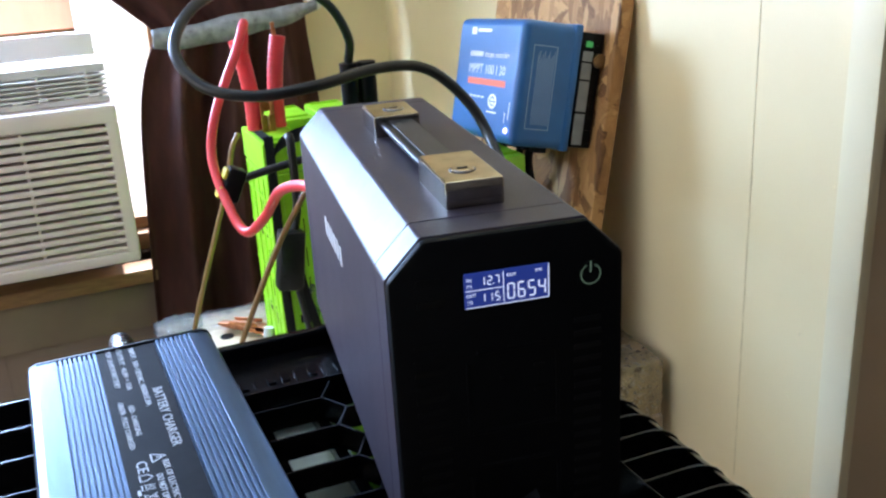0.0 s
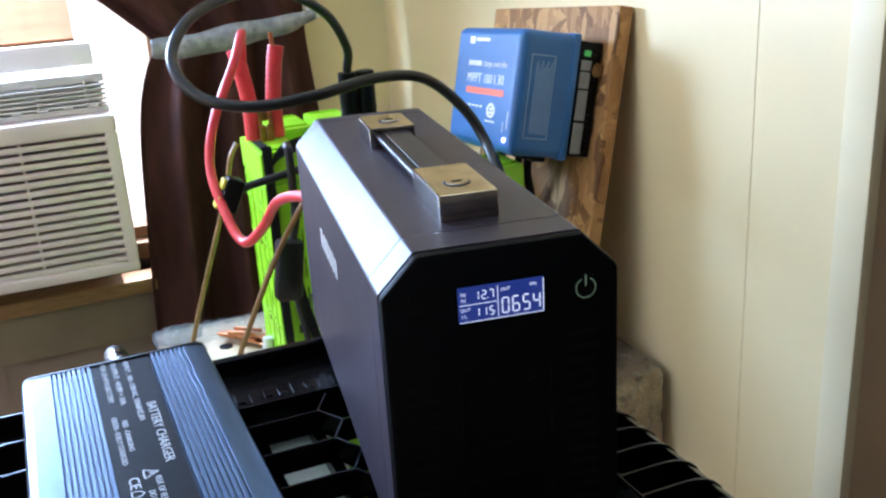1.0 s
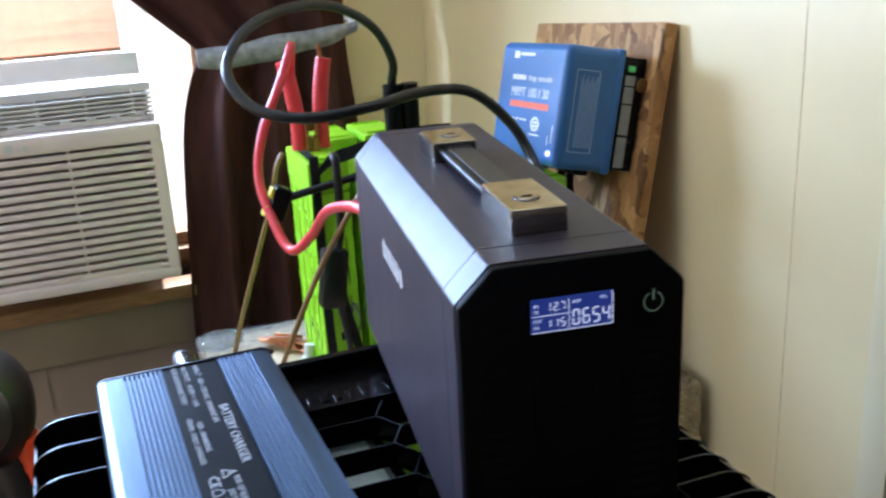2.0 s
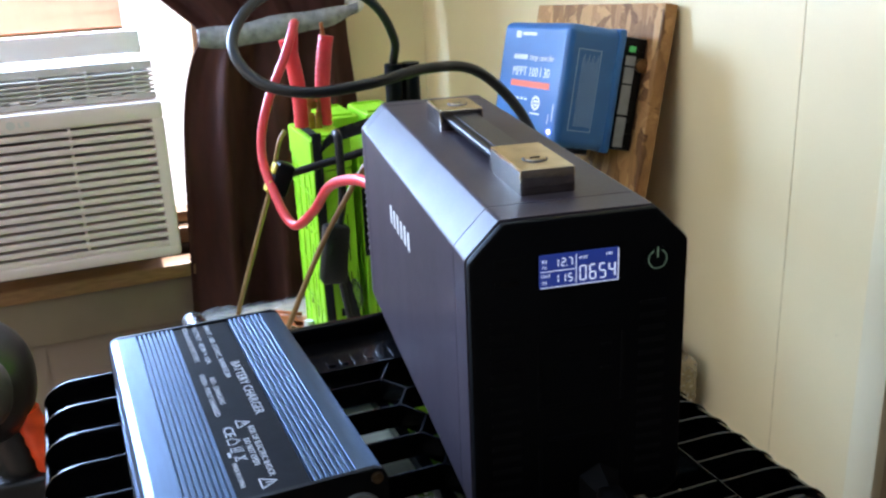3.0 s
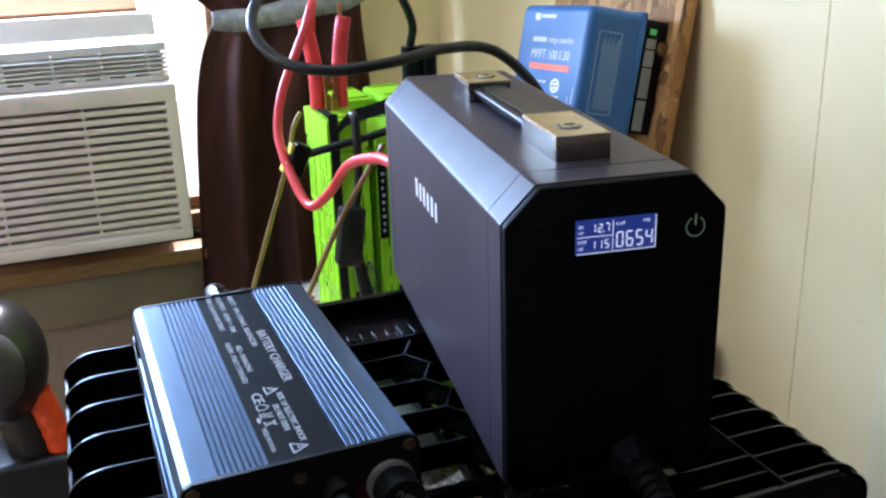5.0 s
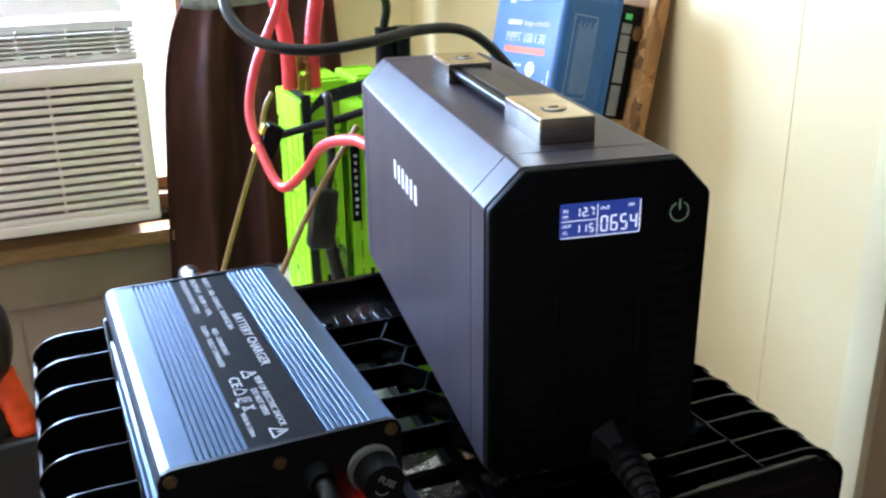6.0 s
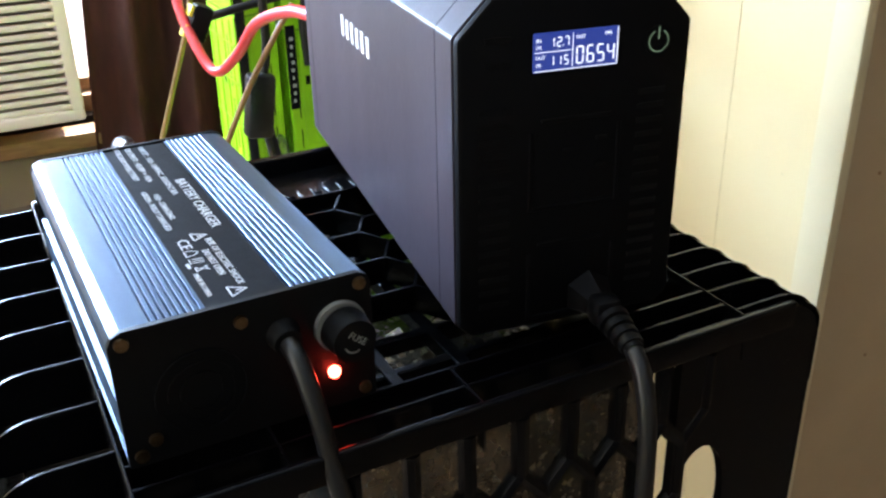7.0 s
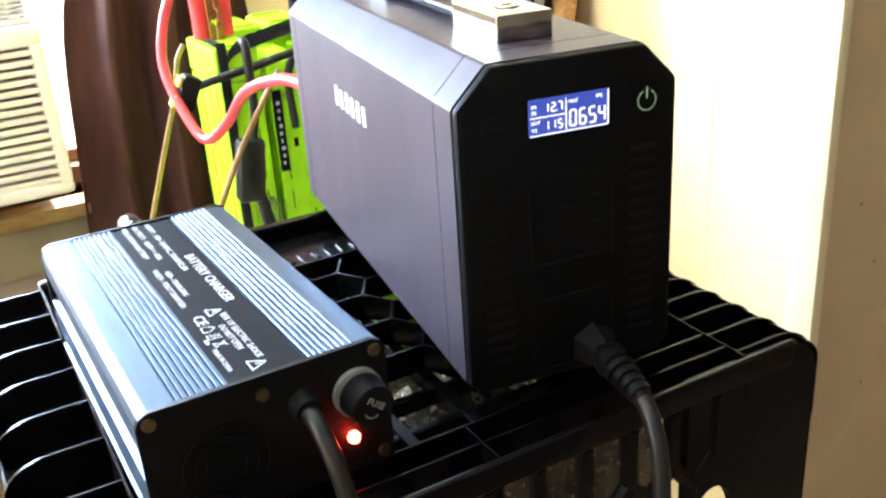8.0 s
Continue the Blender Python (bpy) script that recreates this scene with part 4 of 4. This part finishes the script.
def module(u, v, w, depth, top):
    bm = B()
    block(bm, u, v, 0, u + w, v + depth, top - 0.044, 0.002)
    block(bm, u - 0.0015, v - 0.0015, top - 0.042, u + w + 0.001, v + depth + 0.001, top, 0.003)
    block(bm, u + 0.003, v + 0.003, top - 0.05, u + w - 0.003, v + depth - 0.003, top - 0.038)
    block(bm, u + 0.005, v + 0.010, top - 0.001, u + w - 0.005, v + 0.013, top + 0.003, 0.001)
    block(bm, u + 0.005, v + depth - 0.014, top - 0.001, u + w - 0.005, v + depth - 0.011, top + 0.003, 0.001)
    mod = part("module", bm, M_GREEN, pack)
    if v == 0.0:
        bm = prism(B(), [(-0.0005, 0.001), (-0.012, 0.001), (-0.012, 0.012), (-0.0045, 0.046), (-0.0005, 0.048)], u + 0.002, u + w - 0.002, 0.0008)
        bm.transform(Matrix.Rotation(radians(-90), 4, "Z") @ Matrix.Diagonal((-1, 1, 1, 1)))
        part("foot", bm, M_GREEN, mod)
    bm = B()
    for z in (0.028, 0.085, 0.142, 0.20, 0.25):
        if z < top - 0.055:
            block(bm, u - 0.0012, v + 0.006, z, u + 0.001, v + depth - 0.004, z + 0.003)
    for y in (0.018, 0.05, 0.084, 0.112):
        if y < depth:
            block(bm, u - 0.0014, v + y, 0.008, u + 0.0006, v + y + 0.0024, top - 0.050)
    for x in (0.002, 0.019, 0.035, w - 0.004):
        block(bm, u + x, v - 0.0014, 0.006, u + x + 0.0020, v + 0.0006, top - 0.050)
    part("moulding_ribs", bm, M_GREEN, mod)
    bm = B()
    for z in (0.075, 0.19):
        block(bm, u - 0.0005, v + 0.064, z, u + 0.001, v + 0.071, z + 0.014, 0.0004, 1)
        block(bm, u + 0.024, v - 0.0006, z, u + 0.030, v + 0.001, z + 0.012, 0.0004, 1)
    for k in range(6):
        block(bm, u + 0.0125, v - 0.0005, 0.02 + k * 0.042, u + 0.0137, v + 0.0008, 0.046 + k * 0.042)
        block(bm, u + 0.042, v - 0.0005, 0.03 + k * 0.042, u + 0.0432, v + 0.0008, 0.056 + k * 0.042)
        block(bm, u - 0.0005, v + 0.036, 0.024 + k * 0.042, u + 0.0008, v + 0.0375, 0.05 + k * 0.042)
    tagged(part("slots", bm, M_GRIP, mod), kind="stuff")


for u, v, depth, top in ((0.0, 0.0, 0.125, 0.332), (0.0640, 0.0, 0.125, 0.306), (0.139, 0.0, 0.125, 0.306), (0.2085, 0.0, 0.125, 0.300), (0.278, 0.0, 0.125, 0.272), (0.052, 0.132, 0.10, 0.331), (0.120, 0.132, 0.10, 0.331), (0.237, -0.165, 0.07, 0.310)):
    module(u, v, 0.054, depth, top)
part("label", block(B(), 0.0650, -0.0022, 0.160, 0.0775, 0.0006, 0.270), M_LABEL, pack, "black label with white lettering blocks")
bm = B()
for k in range(9):
    block(bm, 0.0690 + 0.0008 * (k % 2), -0.0027, 0.169 + k * 0.0102, 0.0720 + 0.0010 * (k % 3), -0.0020, 0.1735 + k * 0.0102)
tagged(part("label_marks", bm, M_PRINT, pack), kind="stuff")

strap = thing("strap", ROOM @ pose(0.113, 0.795, 0.568), "black webbing strap hanging down green battery modules", "strap")


def webbing(pts, half):
    """A flat band along a line; half is half its width, as a vector."""
    bm = B()
    line = smooth_path([Vector(p) for p in pts], 8)
    rows = [[bm.verts.new(Vector(q) + Vector(half) * k) for k in (-1, 0, 1)] for q in line]
    for a, b in zip(rows, rows[1:]):
        for k in range(2):
            bm.faces.new((a[k], b[k], b[k + 1], a[k + 1]))
    bmesh.ops.solidify(bm, geom=bm.faces[:], thickness=0.0018)
    return part("webbing", bm, M_STRAP, strap, smooth=60)


webbing([(0.0075, 0.06, 0.337), (0.0075, 0.004, 0.336), (0.0072, -0.006, 0.325), (0.0065, -0.006, 0.15), (0.0080, -0.014, 0.02)], (0.0062, 0.0, 0.0))
webbing([(0.026, -0.016, 0.160), (0.0317, -0.014, 0.1228), (0.0468, -0.015, 0.0517), (0.052, -0.016, 0.012)], (0.0058, 0.0, 0.0022))
webbing([(0.20, 0.0, 0.352), (0.16, -0.012, 0.356), (0.12, -0.014, 0.353), (0.085, -0.010, 0.347), (0.055, -0.007, 0.3405), (0.0254, -0.008, 0.333), (0.0085, -0.009, 0.312), (0.007, -0.008, 0.27)], (0.003, 0.0, 0.0095))
part("loop", tube(B(), [(0.16, -0.012, 0.30), (0.135, -0.02, 0.325), (0.10, -0.02, 0.318), (0.085, -0.016, 0.285), (0.088, -0.014, 0.22)], 0.0052), M_STRAP, strap)

adapter = thing("cable_adapter", ROOM @ pose(0.10, 0.775, 0.83), "black cable lead with moulded adapter hung before battery", "adapter")
part("lead", tube(B(), [(0.155, -0.01, 0.052), (0.10, -0.02, 0.06), (0.055, -0.018, 0.052), (0.005, -0.014, 0.043), (-0.034, -0.008, 0.034)], 0.0052), M_CORD, adapter)
bm = B()
block(bm, -0.012, -0.012, -0.022, 0.012, 0.012, 0.022, 0.005)
bm.transform(pose(-0.036, -0.008, 0.031, 0, 25, 0))
part("plug", bm, M_GRIP, adapter)
bm = B()
block(bm, -0.0145, -0.009, 0.006, -0.0105, 0.009, 0.019, 0.001)
block(bm, -0.0145, -0.009, -0.019, -0.0105, 0.009, -0.004, 0.001)
bm.transform(pose(-0.038, -0.010, 0.031, 0, 25, 0))
part("insert", bm, material("yellow_insert", (0.62, 0.50, 0.03), 0.5), adapter, "small yellow insert")
part("drop_lead", tube(B(), [(0.041, -0.006, 0.082), (0.040, -0.020, 0.078), (0.0395, -0.024, 0.037), (0.0385, -0.024, -0.005), (0.032, -0.026, -0.035)], 0.0056), M_CORD, adapter)
bm = B()
block(bm, -0.017, -0.013, -0.044, 0.017, 0.013, 0.036, 0.005)
bm.transform(pose(0.0215, -0.03, -0.070, 0, 8, 0))
part("inline_box", bm, M_BLACKTOOL, adapter, "black inline fuse box")
part("drop_lead", tube(B(), [(0.027, -0.028, -0.112), (0.036, -0.024, -0.17), (0.046, -0.018, -0.235)], 0.0045), M_STRAP, adapter)


def clamp(name, m, mat, label, k_open=1.0, r=0.0105):
    c = thing(name, m, label, "clamp")
    for s in (-1, 1):
        bm = B()
        pts = [(s * (0.0165 if k_open == 1 else r), 0, 0.004), (s * (0.0165 if k_open == 1 else r), 0, 0.050), (s * max(0.022 * k_open, r), 0, 0.095), (s * max(0.028 * k_open, r), 0, 0.125)]
        tube(bm, pts, r, n=22, seg=18, ripple=0.018 if k_open == 1.0 else 0.004)
        part("handle", bm, mat, c, "ribbed handle sleeve")
        bm = B()
        block(bm, 0.0012 if s > 0 else -0.0095, -0.0125, -0.002, 0.0095 if s > 0 else -0.0012, -0.0105, 0.024, 0.0006, 1)
        block(bm, 0.0045 if s > 0 else -0.0095, -0.0125, 0.0242, 0.0095 if s > 0 else -0.0045, -0.0105, 0.040, 0.0006, 1)
        block(bm, 0.0012 if s > 0 else -0.0095, -0.0125, 0.0402, 0.0095 if s > 0 else -0.0012, -0.0105, 0.056, 0.0006, 1)
        for k in range(4):
            block(bm, 0.0006 if s > 0 else -0.005, -0.0105, 0.001 + 0.005 * k, 0.005 if s > 0 else -0.0006, 0.008, 0.003 + 0.005 * k)
        part("jaw", bm, M_COPPER, c, "copper jaw")
    bm = B()
    for k in range(4):
        rod(bm, (0, -0.008 + 0.005 * k, 0.034), (0, -0.005 + 0.005 * k, 0.034), 0.006, seg=18)
    part("spring", bm, M_COPPER, c)
    return c


clamp("red_clamp", ROOM @ pose(0.139, 0.875, 0.899), M_RED, "red jumper clamp gripping the green battery post")
part("stub", rod(B(), (0.024, 0.0, 0.120), (0.022, 0.0, 0.143), 0.0028), M_COPPER, bpy.data.objects["red_clamp"], "bare copper wire end")
clamp("black_clamp", ROOM @ pose(0.2825, 0.90, 0.848), M_GRIP, "black jumper clamp on a green battery module", 0.4, 0.0132)

red = solid("red_cable", tube(B(), [(0.119, 0.872, 1.008), (0.121, 0.868, 1.035), (0.1185, 0.852, 1.045), (0.100, 0.835, 1.010), (0.062, 0.81, 0.945), (0.047, 0.79, 0.890), (0.052, 0.74, 0.840), (0.062, 0.70, 0.818), (0.078, 0.66, 0.845), (0.086, 0.60, 0.890), (0.090, 0.50, 0.920), (0.085, 0.41, 0.930), (0.075, 0.36, 0.930)], 0.0060), M_RED, ROOM, "thick red battery cable looping to the inverter", "cable", smooth=180)
black = solid("black_cable", tube(B(), [(0.270, 0.90, 0.975), (0.268, 0.885, 1.01), (0.235, 0.86, 1.06), (0.17, 0.82, 1.095), (0.095, 0.76, 1.10), (0.035, 0.71, 1.082), (0.005, 0.67, 1.045), (0.022, 0.63, 1.01), (0.070, 0.60, 0.997), (0.140, 0.60, 1.0), (0.215, 0.615, 1.008), (0.275, 0.62, 1.000), (0.320, 0.61, 0.959), (0.335, 0.58, 0.914), (0.30, 0.48, 0.89), (0.20, 0.385, 0.90), (0.15, 0.375, 0.91)], 0.0063), M_CORD, ROOM, "thick black battery cable in a wide loop", "cable", smooth=180)
solid("brown_cord", tube(B(), [(0.000, 0.93, 0.575), (0.014, 0.925, 0.63), (0.05, 0.925, 0.73), (0.082, 0.92, 0.82), (0.095, 0.92, 0.87), (0.108, 0.925, 0.89)], 0.0036), M_BROWNCORD, ROOM, "thin brown cord hanging beside the battery", "cord", smooth=180)
solid("brown_cord", tube(B(), [(0.034, 0.76, 0.575), (0.038, 0.74, 0.64), (0.062, 0.72, 0.71), (0.10, 0.71, 0.79), (0.135, 0.70, 0.85), (0.16, 0.70, 0.885)], 0.0036), M_BROWNCORD, ROOM, "thin brown cord slanting before the battery", "cord", smooth=180)

# small clutter on the wrapped board
bag = B()
bmesh.ops.create_icosphere(bag, subdivisions=4, radius=1.0)
for v in bag.verts:
    k = 1 + 0.28 * noise.noise(v.co * 2.1) + 0.12 * noise.noise(v.co * 6.3)
    v.co = Vector((v.co.x * 0.036 * k, v.co.y * 0.024 * k, max(-0.010, v.co.z * 0.015 * k)))
solid("plastic_bag", bag, M_BAG, ROOM @ pose(-0.004, 1.026, 0.580), "crumpled shiny clear plastic bag on the cardboard", "bag", smooth=40)
lug = thing("copper_clamp", ROOM @ pose(0.093, 0.962, 0.5755, 0, 0, -51), "flat copper jaw clamp lying on cardboard", "clamp")
for turn_by, lift in ((0, 0.0), (7, 0.008)):
    bm = B()
    block(bm, -0.052, -0.0075, 0, 0.036, 0.0075, 0.003, 0.001)
    block(bm, -0.030, -0.0100, 0.0032, 0.020, -0.0072, 0.009, 0.001)
    block(bm, -0.030, 0.0072, 0.0032, 0.020, 0.0100, 0.009, 0.001)
    block(bm, 0.030, -0.0120, 0.0005, 0.056, 0.0120, 0.004, 0.0015)
    bm.transform(pose(0, 0, lift, 0, -2 if lift else 0, turn_by))
    part("jaw", bm, M_COPPER, lug)
for x in (0.040, 0.050):
    part("rivet", rod(B(), (x, 0.003, 0.002), (x, 0.003, 0.0165), 0.0028, seg=14), M_STEEL, lug, "small steel rivet")
tube_at = thing("pale_tube", ROOM @ pose(0.1005, 0.868, 0.568), "short pale green tube with a grey cap by the battery", "tube")
part("body", rod(B(), (0, 0, 0), (0.004, 0.004, 0.026), 0.0125, 0.0105, seg=22), M_PALE, tube_at)
part("cap", rod(B(), (0.004, 0.004, 0.0262), (0.0065, 0.006, 0.044), 0.0082, 0.0076, seg=20), material("pale_grey_cap", (0.55, 0.57, 0.56), 0.4, scale=80), tube_at, "pale grey cap")
scrap = B()
bmesh.ops.create_icosphere(scrap, subdivisions=4, radius=1.0)
for v in scrap.verts:
    k = 1 + 0.35 * noise.noise(v.co * 2.6) + 0.2 * noise.noise(v.co * 7)
    v.co = Vector((v.co.x * 0.009 * k, v.co.y * 0.006 * k, v.co.z * 0.024 * k))
solid("plastic_scrap", scrap, M_BAG, ROOM @ pose(0.158, 0.790, 0.672), "crumpled clear film scrap caught on green battery", "plastic film", smooth=30)
foil = B()
block(foil, 0, 0, 0, 0.135, 0.12, 0.074)
bmesh.ops.subdivide_edges(foil, edges=foil.edges[:], cuts=16, use_grid_fill=True)
for v in foil.verts:
    n = Vector((v.co.x - 0.067, v.co.y - 0.075, v.co.z - 0.038)).normalized()
    v.co += n * (0.0030 * noise.noise(v.co * 60) + 0.0022 * noise.noise(v.co * 150) + 0.0016 * abs(noise.noise(v.co * 95)))
    v.co.z = max(0.0, v.co.z + 0.10 * max(0.0, v.co.y - 0.02) * (v.co.z > 0.06))
solid("foil_parcel", foil, M_FOIL, ROOM @ pose(0.393, 0.505, 0.541), "crinkled foil-wrapped parcel behind the black crate", "parcel", smooth=18)
inner = B()
block(inner, 0, 0, 0, 0.27, 0.130, 0.232)
bmesh.ops.subdivide_edges(inner, edges=inner.edges[:], cuts=12, use_grid_fill=True)
for v in inner.verts:
    v.co.z = max(0, v.co.z + 0.014 * noise.noise(v.co * 40))
    v.co.x += 0.006 * noise.noise(v.co * 55)
solid("foil_sheet", inner, M_FOIL, ROOM @ pose(-0.10, 0.045, 0.541), "crumpled foil and plastic bundle inside the crate", "bundle", smooth=25)
spare = thing("battery_module", ROOM @ pose(0.033, 0.205, 0.541), "single lime green battery module inside the crate", "battery")
part("body", block(B(), 0, 0, 0, 0.15, 0.10, 0.230, 0.003), M_GREEN, spare)
part("cap", block(B(), -0.001, -0.001, 0.231, 0.151, 0.101, 0.258, 0.003), M_GREEN, spare)
solid("paper_sheet", block(B(), -0.115, 0.182, 0.541, 0.028, 0.312, 0.803, 0.004), M_PALE, ROOM, "pale greenish paper bundle standing inside the crate", "paper")
solid("blue_packet", block(B(), -0.055, -0.040, 0.541, -0.025, -0.022, 0.70, 0.003), material("blue_packet_film", (0.12, 0.32, 0.55), 0.35), ROOM, "small blue packet on the foil bundle", "packet")
solid("red_wire", tube(B(), [(-0.035, 0.262, 0.8075), (-0.010, 0.272, 0.8078), (0.012, 0.283, 0.8082), (0.024, 0.289, 0.8085)], 0.0045), M_RED, ROOM, "short red wire lying on paper inside the crate", "wire", smooth=180)

# ---- leaning strand board with the charge controller ----
lean, roll = radians(12.2), radians(4.4)
Xa, Ya, Za = Vector((0, -1, 0)), Vector((math.sin(lean), 0, math.cos(lean))), Vector((-math.cos(lean), 0, math.sin(lean)))
Xr, Yr = Xa * math.cos(roll) + Ya * math.sin(roll), Ya * math.cos(roll) - Xa * math.sin(roll)
BOARD = Matrix(((Xr.x, Yr.x, Za.x, 0.5235), (Xr.y, Yr.y, Za.y, 0.588), (Xr.z, Yr.z, Za.z, 1.062), (0, 0, 0, 1)))
BOARD = ROOM @ BOARD
osb = solid("strand_board", block(B(), -0.337, -0.53, -0.019, -0.008, 0.0, 0.0, 0.0012, 1), M_OSB, BOARD, "rough strand board leaning against the cream wall", "board")


def controller():
    c = thing("charge_controller", BOARD @ pose(-0.209, -0.1865, 0.001), "blue solar charge controller screwed to strand board", "controller")
    w, h = 0.181, 0.147
    part("heat_sink", block(B(), 0.002, 0.0, 0, w - 0.004, h - 0.006, 0.034, 0.002), M_GRIP, c, "black heat sink base")
    bm = B()
    for k in range(9):
        block(bm, w - 0.0045, 0.004 + k * 0.0152, 0.003, w - 0.001, 0.0065 + k * 0.0152, 0.030)
    part("fin", bm, M_GRIP, c)
    case = part("case", block(B(), 0.0, -0.004, 0.0345, w, h, 0.115, 0.011, 4), M_BLUE, c, "blue enamelled case")
    part("case_lip", block(B(), -0.0018, -0.0055, 0.0342, w + 0.0018, h + 0.0015, 0.045, 0.003), M_BLUE, c)
    f = 0.1152
    def face(text, x, y, size, mat=M_WHITE, wide=1.0):
        words("face_text", text, size, pose(x, y, f), mat, case, wide, 0.0001)
    bm = B()
    for k in range(7):
        block(bm, 0.0445 + 0.0055 * k, 0.0985, f - 0.0002, 0.0485 + 0.0055 * k, 0.1050, f + 0.0002)
    part("print_blocks", bm, M_WHITE, case, "white product name blocks")
    words("face_text", "charge controller", 0.0105, pose(0.0865, 0.0985, f), M_WHITE, case, depth=0.0001, fit=0.066)
    words("face_text", "MPPT 100 I 30", 0.0172, pose(0.0445, 0.0775, f), M_WHITE, case, depth=0.0001, fit=0.102)
    part("stripe", block(B(), 0.0450, 0.0635, f - 0.0002, 0.150, 0.0715, f + 0.0002), M_ORANGE, case, "orange stripe")
    bm = B()
    block(bm, 0.0420, 0.126, f - 0.0002, 0.056, 0.135, f + 0.0002)
    block(bm, 0.0600, 0.1295, f - 0.0002, 0.098, 0.1335, f + 0.0002)
    for k in range(5):
        block(bm, 0.0445 + 0.011 * k, 0.047, f - 0.0002, 0.0515 + 0.011 * k, 0.0495, f + 0.0002)
    n = 24
    for k in range(n):
        a0, a1 = 2 * math.pi * k / n, 2 * math.pi * (k + 1) / n
        bm.faces.new([bm.verts.new((0.121 + r * math.cos(a), 0.045 + 0.8 * r * math.sin(a), f + 0.0002)) for r, a in ((0.0075, a0), (0.0115, a0), (0.0115, a1), (0.0075, a1))])
    block(bm, 0.116, 0.041, f - 0.0002, 0.126, 0.044, f + 0.0002)
    block(bm, 0.116, 0.0455, f - 0.0002, 0.126, 0.0485, f + 0.0002)
    block(bm, 0.108, 0.0305, f - 0.0002, 0.134, 0.0325, f + 0.0002)
    block(bm, 0.1665, 0.026, f - 0.0002, 0.1678, 0.047, f + 0.0002)
    block(bm, 0.1570, 0.022, f - 0.0002, 0.1580, 0.034, f + 0.0002)
    tagged(part("print_panel", bm, M_WHITE, case), kind="stuff")
    bm = B()
    bmesh.ops.create_uvsphere(bm, u_segments=12, v_segments=8, radius=0.0036)
    bm.transform(pose(0.1655, 0.0130, f))
    part("led", bm, M_BLUELED, case, "glowing blue indicator light")
    bm = B()
    s = w + 0.0004
    for a in ((0.018, 0.098, 0.1185, 0.099), (0.018, 0.066, 0.1185, 0.067), (0.018, 0.066, 0.019, 0.099), (0.1175, 0.066, 0.1185, 0.099)):
        block(bm, s - 0.0004, a[0], a[1], s + 0.0001, a[2], a[3])
    for k in range(11):
        block(bm, s - 0.0004, 0.024, 0.069 + 0.0022 * k, s + 0.0001, 0.112 - 0.004 * (k % 3), 0.0697 + 0.0022 * k)
    part("side_print", bm, M_DIMPRINT, case, "fine pale printed side label")
    for y0, y1 in ((0.004, 0.042), (0.045, 0.082), (0.084, 0.104), (0.106, 0.118)):
        st = part("sticker", block(B(), w - 0.0012, y0, 0.016, w + 0.0001, y1, 0.030), M_STICK, c, "small pale sticker")
    part("indicator", block(B(), w - 0.0012, 0.123, 0.018, w + 0.0002, 0.130, 0.027), M_GREENLED, c, "small green tab")
    part("knob", rod(B(), (w - 0.002, 0.108, 0.006), (w + 0.002, 0.108, 0.006), 0.009, seg=20), M_SCREW, c)
    bm = B()
    for k in range(6):
        block(bm, 0.03 + 0.022 * k, -0.012, 0.048, 0.045 + 0.022 * k, -0.003, 0.066, 0.002)
    part("terminal", bm, M_GRIP, c, "black cable terminals")
    for x, drift in ((0.060, -0.020), (0.104, 0.006), (0.128, 0.012)):
        part("lead", tube(B(), [(x, -0.008, 0.057), (x + drift * 0.3, -0.03, 0.058), (x + drift, -0.08, 0.045), (x + drift * 1.6, -0.16, 0.03)], 0.0052), M_GRIP, c)


controller()

# ---- tool standing by the wall under the window ----
tool = thing("cordless_tool", ROOM @ pose(-0.357, 1.07, 0.0), "black and orange tool with a domed head", "tool")
bm = B()
bmesh.ops.create_uvsphere(bm, u_segments=32, v_segments=20, radius=1.0)
for v in bm.verts:
    v.co = Vector((v.co.x * 0.070, v.co.y * 0.085, 0.532 + v.co.z * (0.092 if v.co.z > 0 else 0.105)))
part("head", bm, M_BLACKTOOL, tool, "glossy black domed head", smooth=60)
bm = B()
bmesh.ops.create_uvsphere(bm, u_segments=28, v_segments=16, radius=1.0)
for v in bm.verts:
    v.co = Vector((-0.002 + v.co.x * 0.042, -0.066 + v.co.y * 0.034, 0.540 + v.co.z * 0.060))
part("end_cap", bm, material("grey_tool_cap", (0.05, 0.045, 0.045), 0.35, scale=60, vary=0.2), tool, "dark grey rounded end cap", smooth=60)
part("handle", tube(B(), [(0.012, 0.0, 0.47), (0.020, 0.0, 0.40), (0.030, 0.0, 0.30)], 0.038, n=8, seg=22), M_BLACKTOOL, tool, "black curved handle")
bm = tube(B(), [(0.044, -0.020, 0.475), (0.055, -0.022, 0.43), (0.064, -0.022, 0.385), (0.066, -0.020, 0.345)], 0.021, n=8, seg=18, ripple=0.03)
part("grip", bm, M_ORTOOL, tool, "orange ribbed grip")
part("base", block(B(), -0.055, -0.055, 0.0, 0.092, 0.055, 0.372, 0.012, 3), M_BLACKTOOL, tool, "black base")
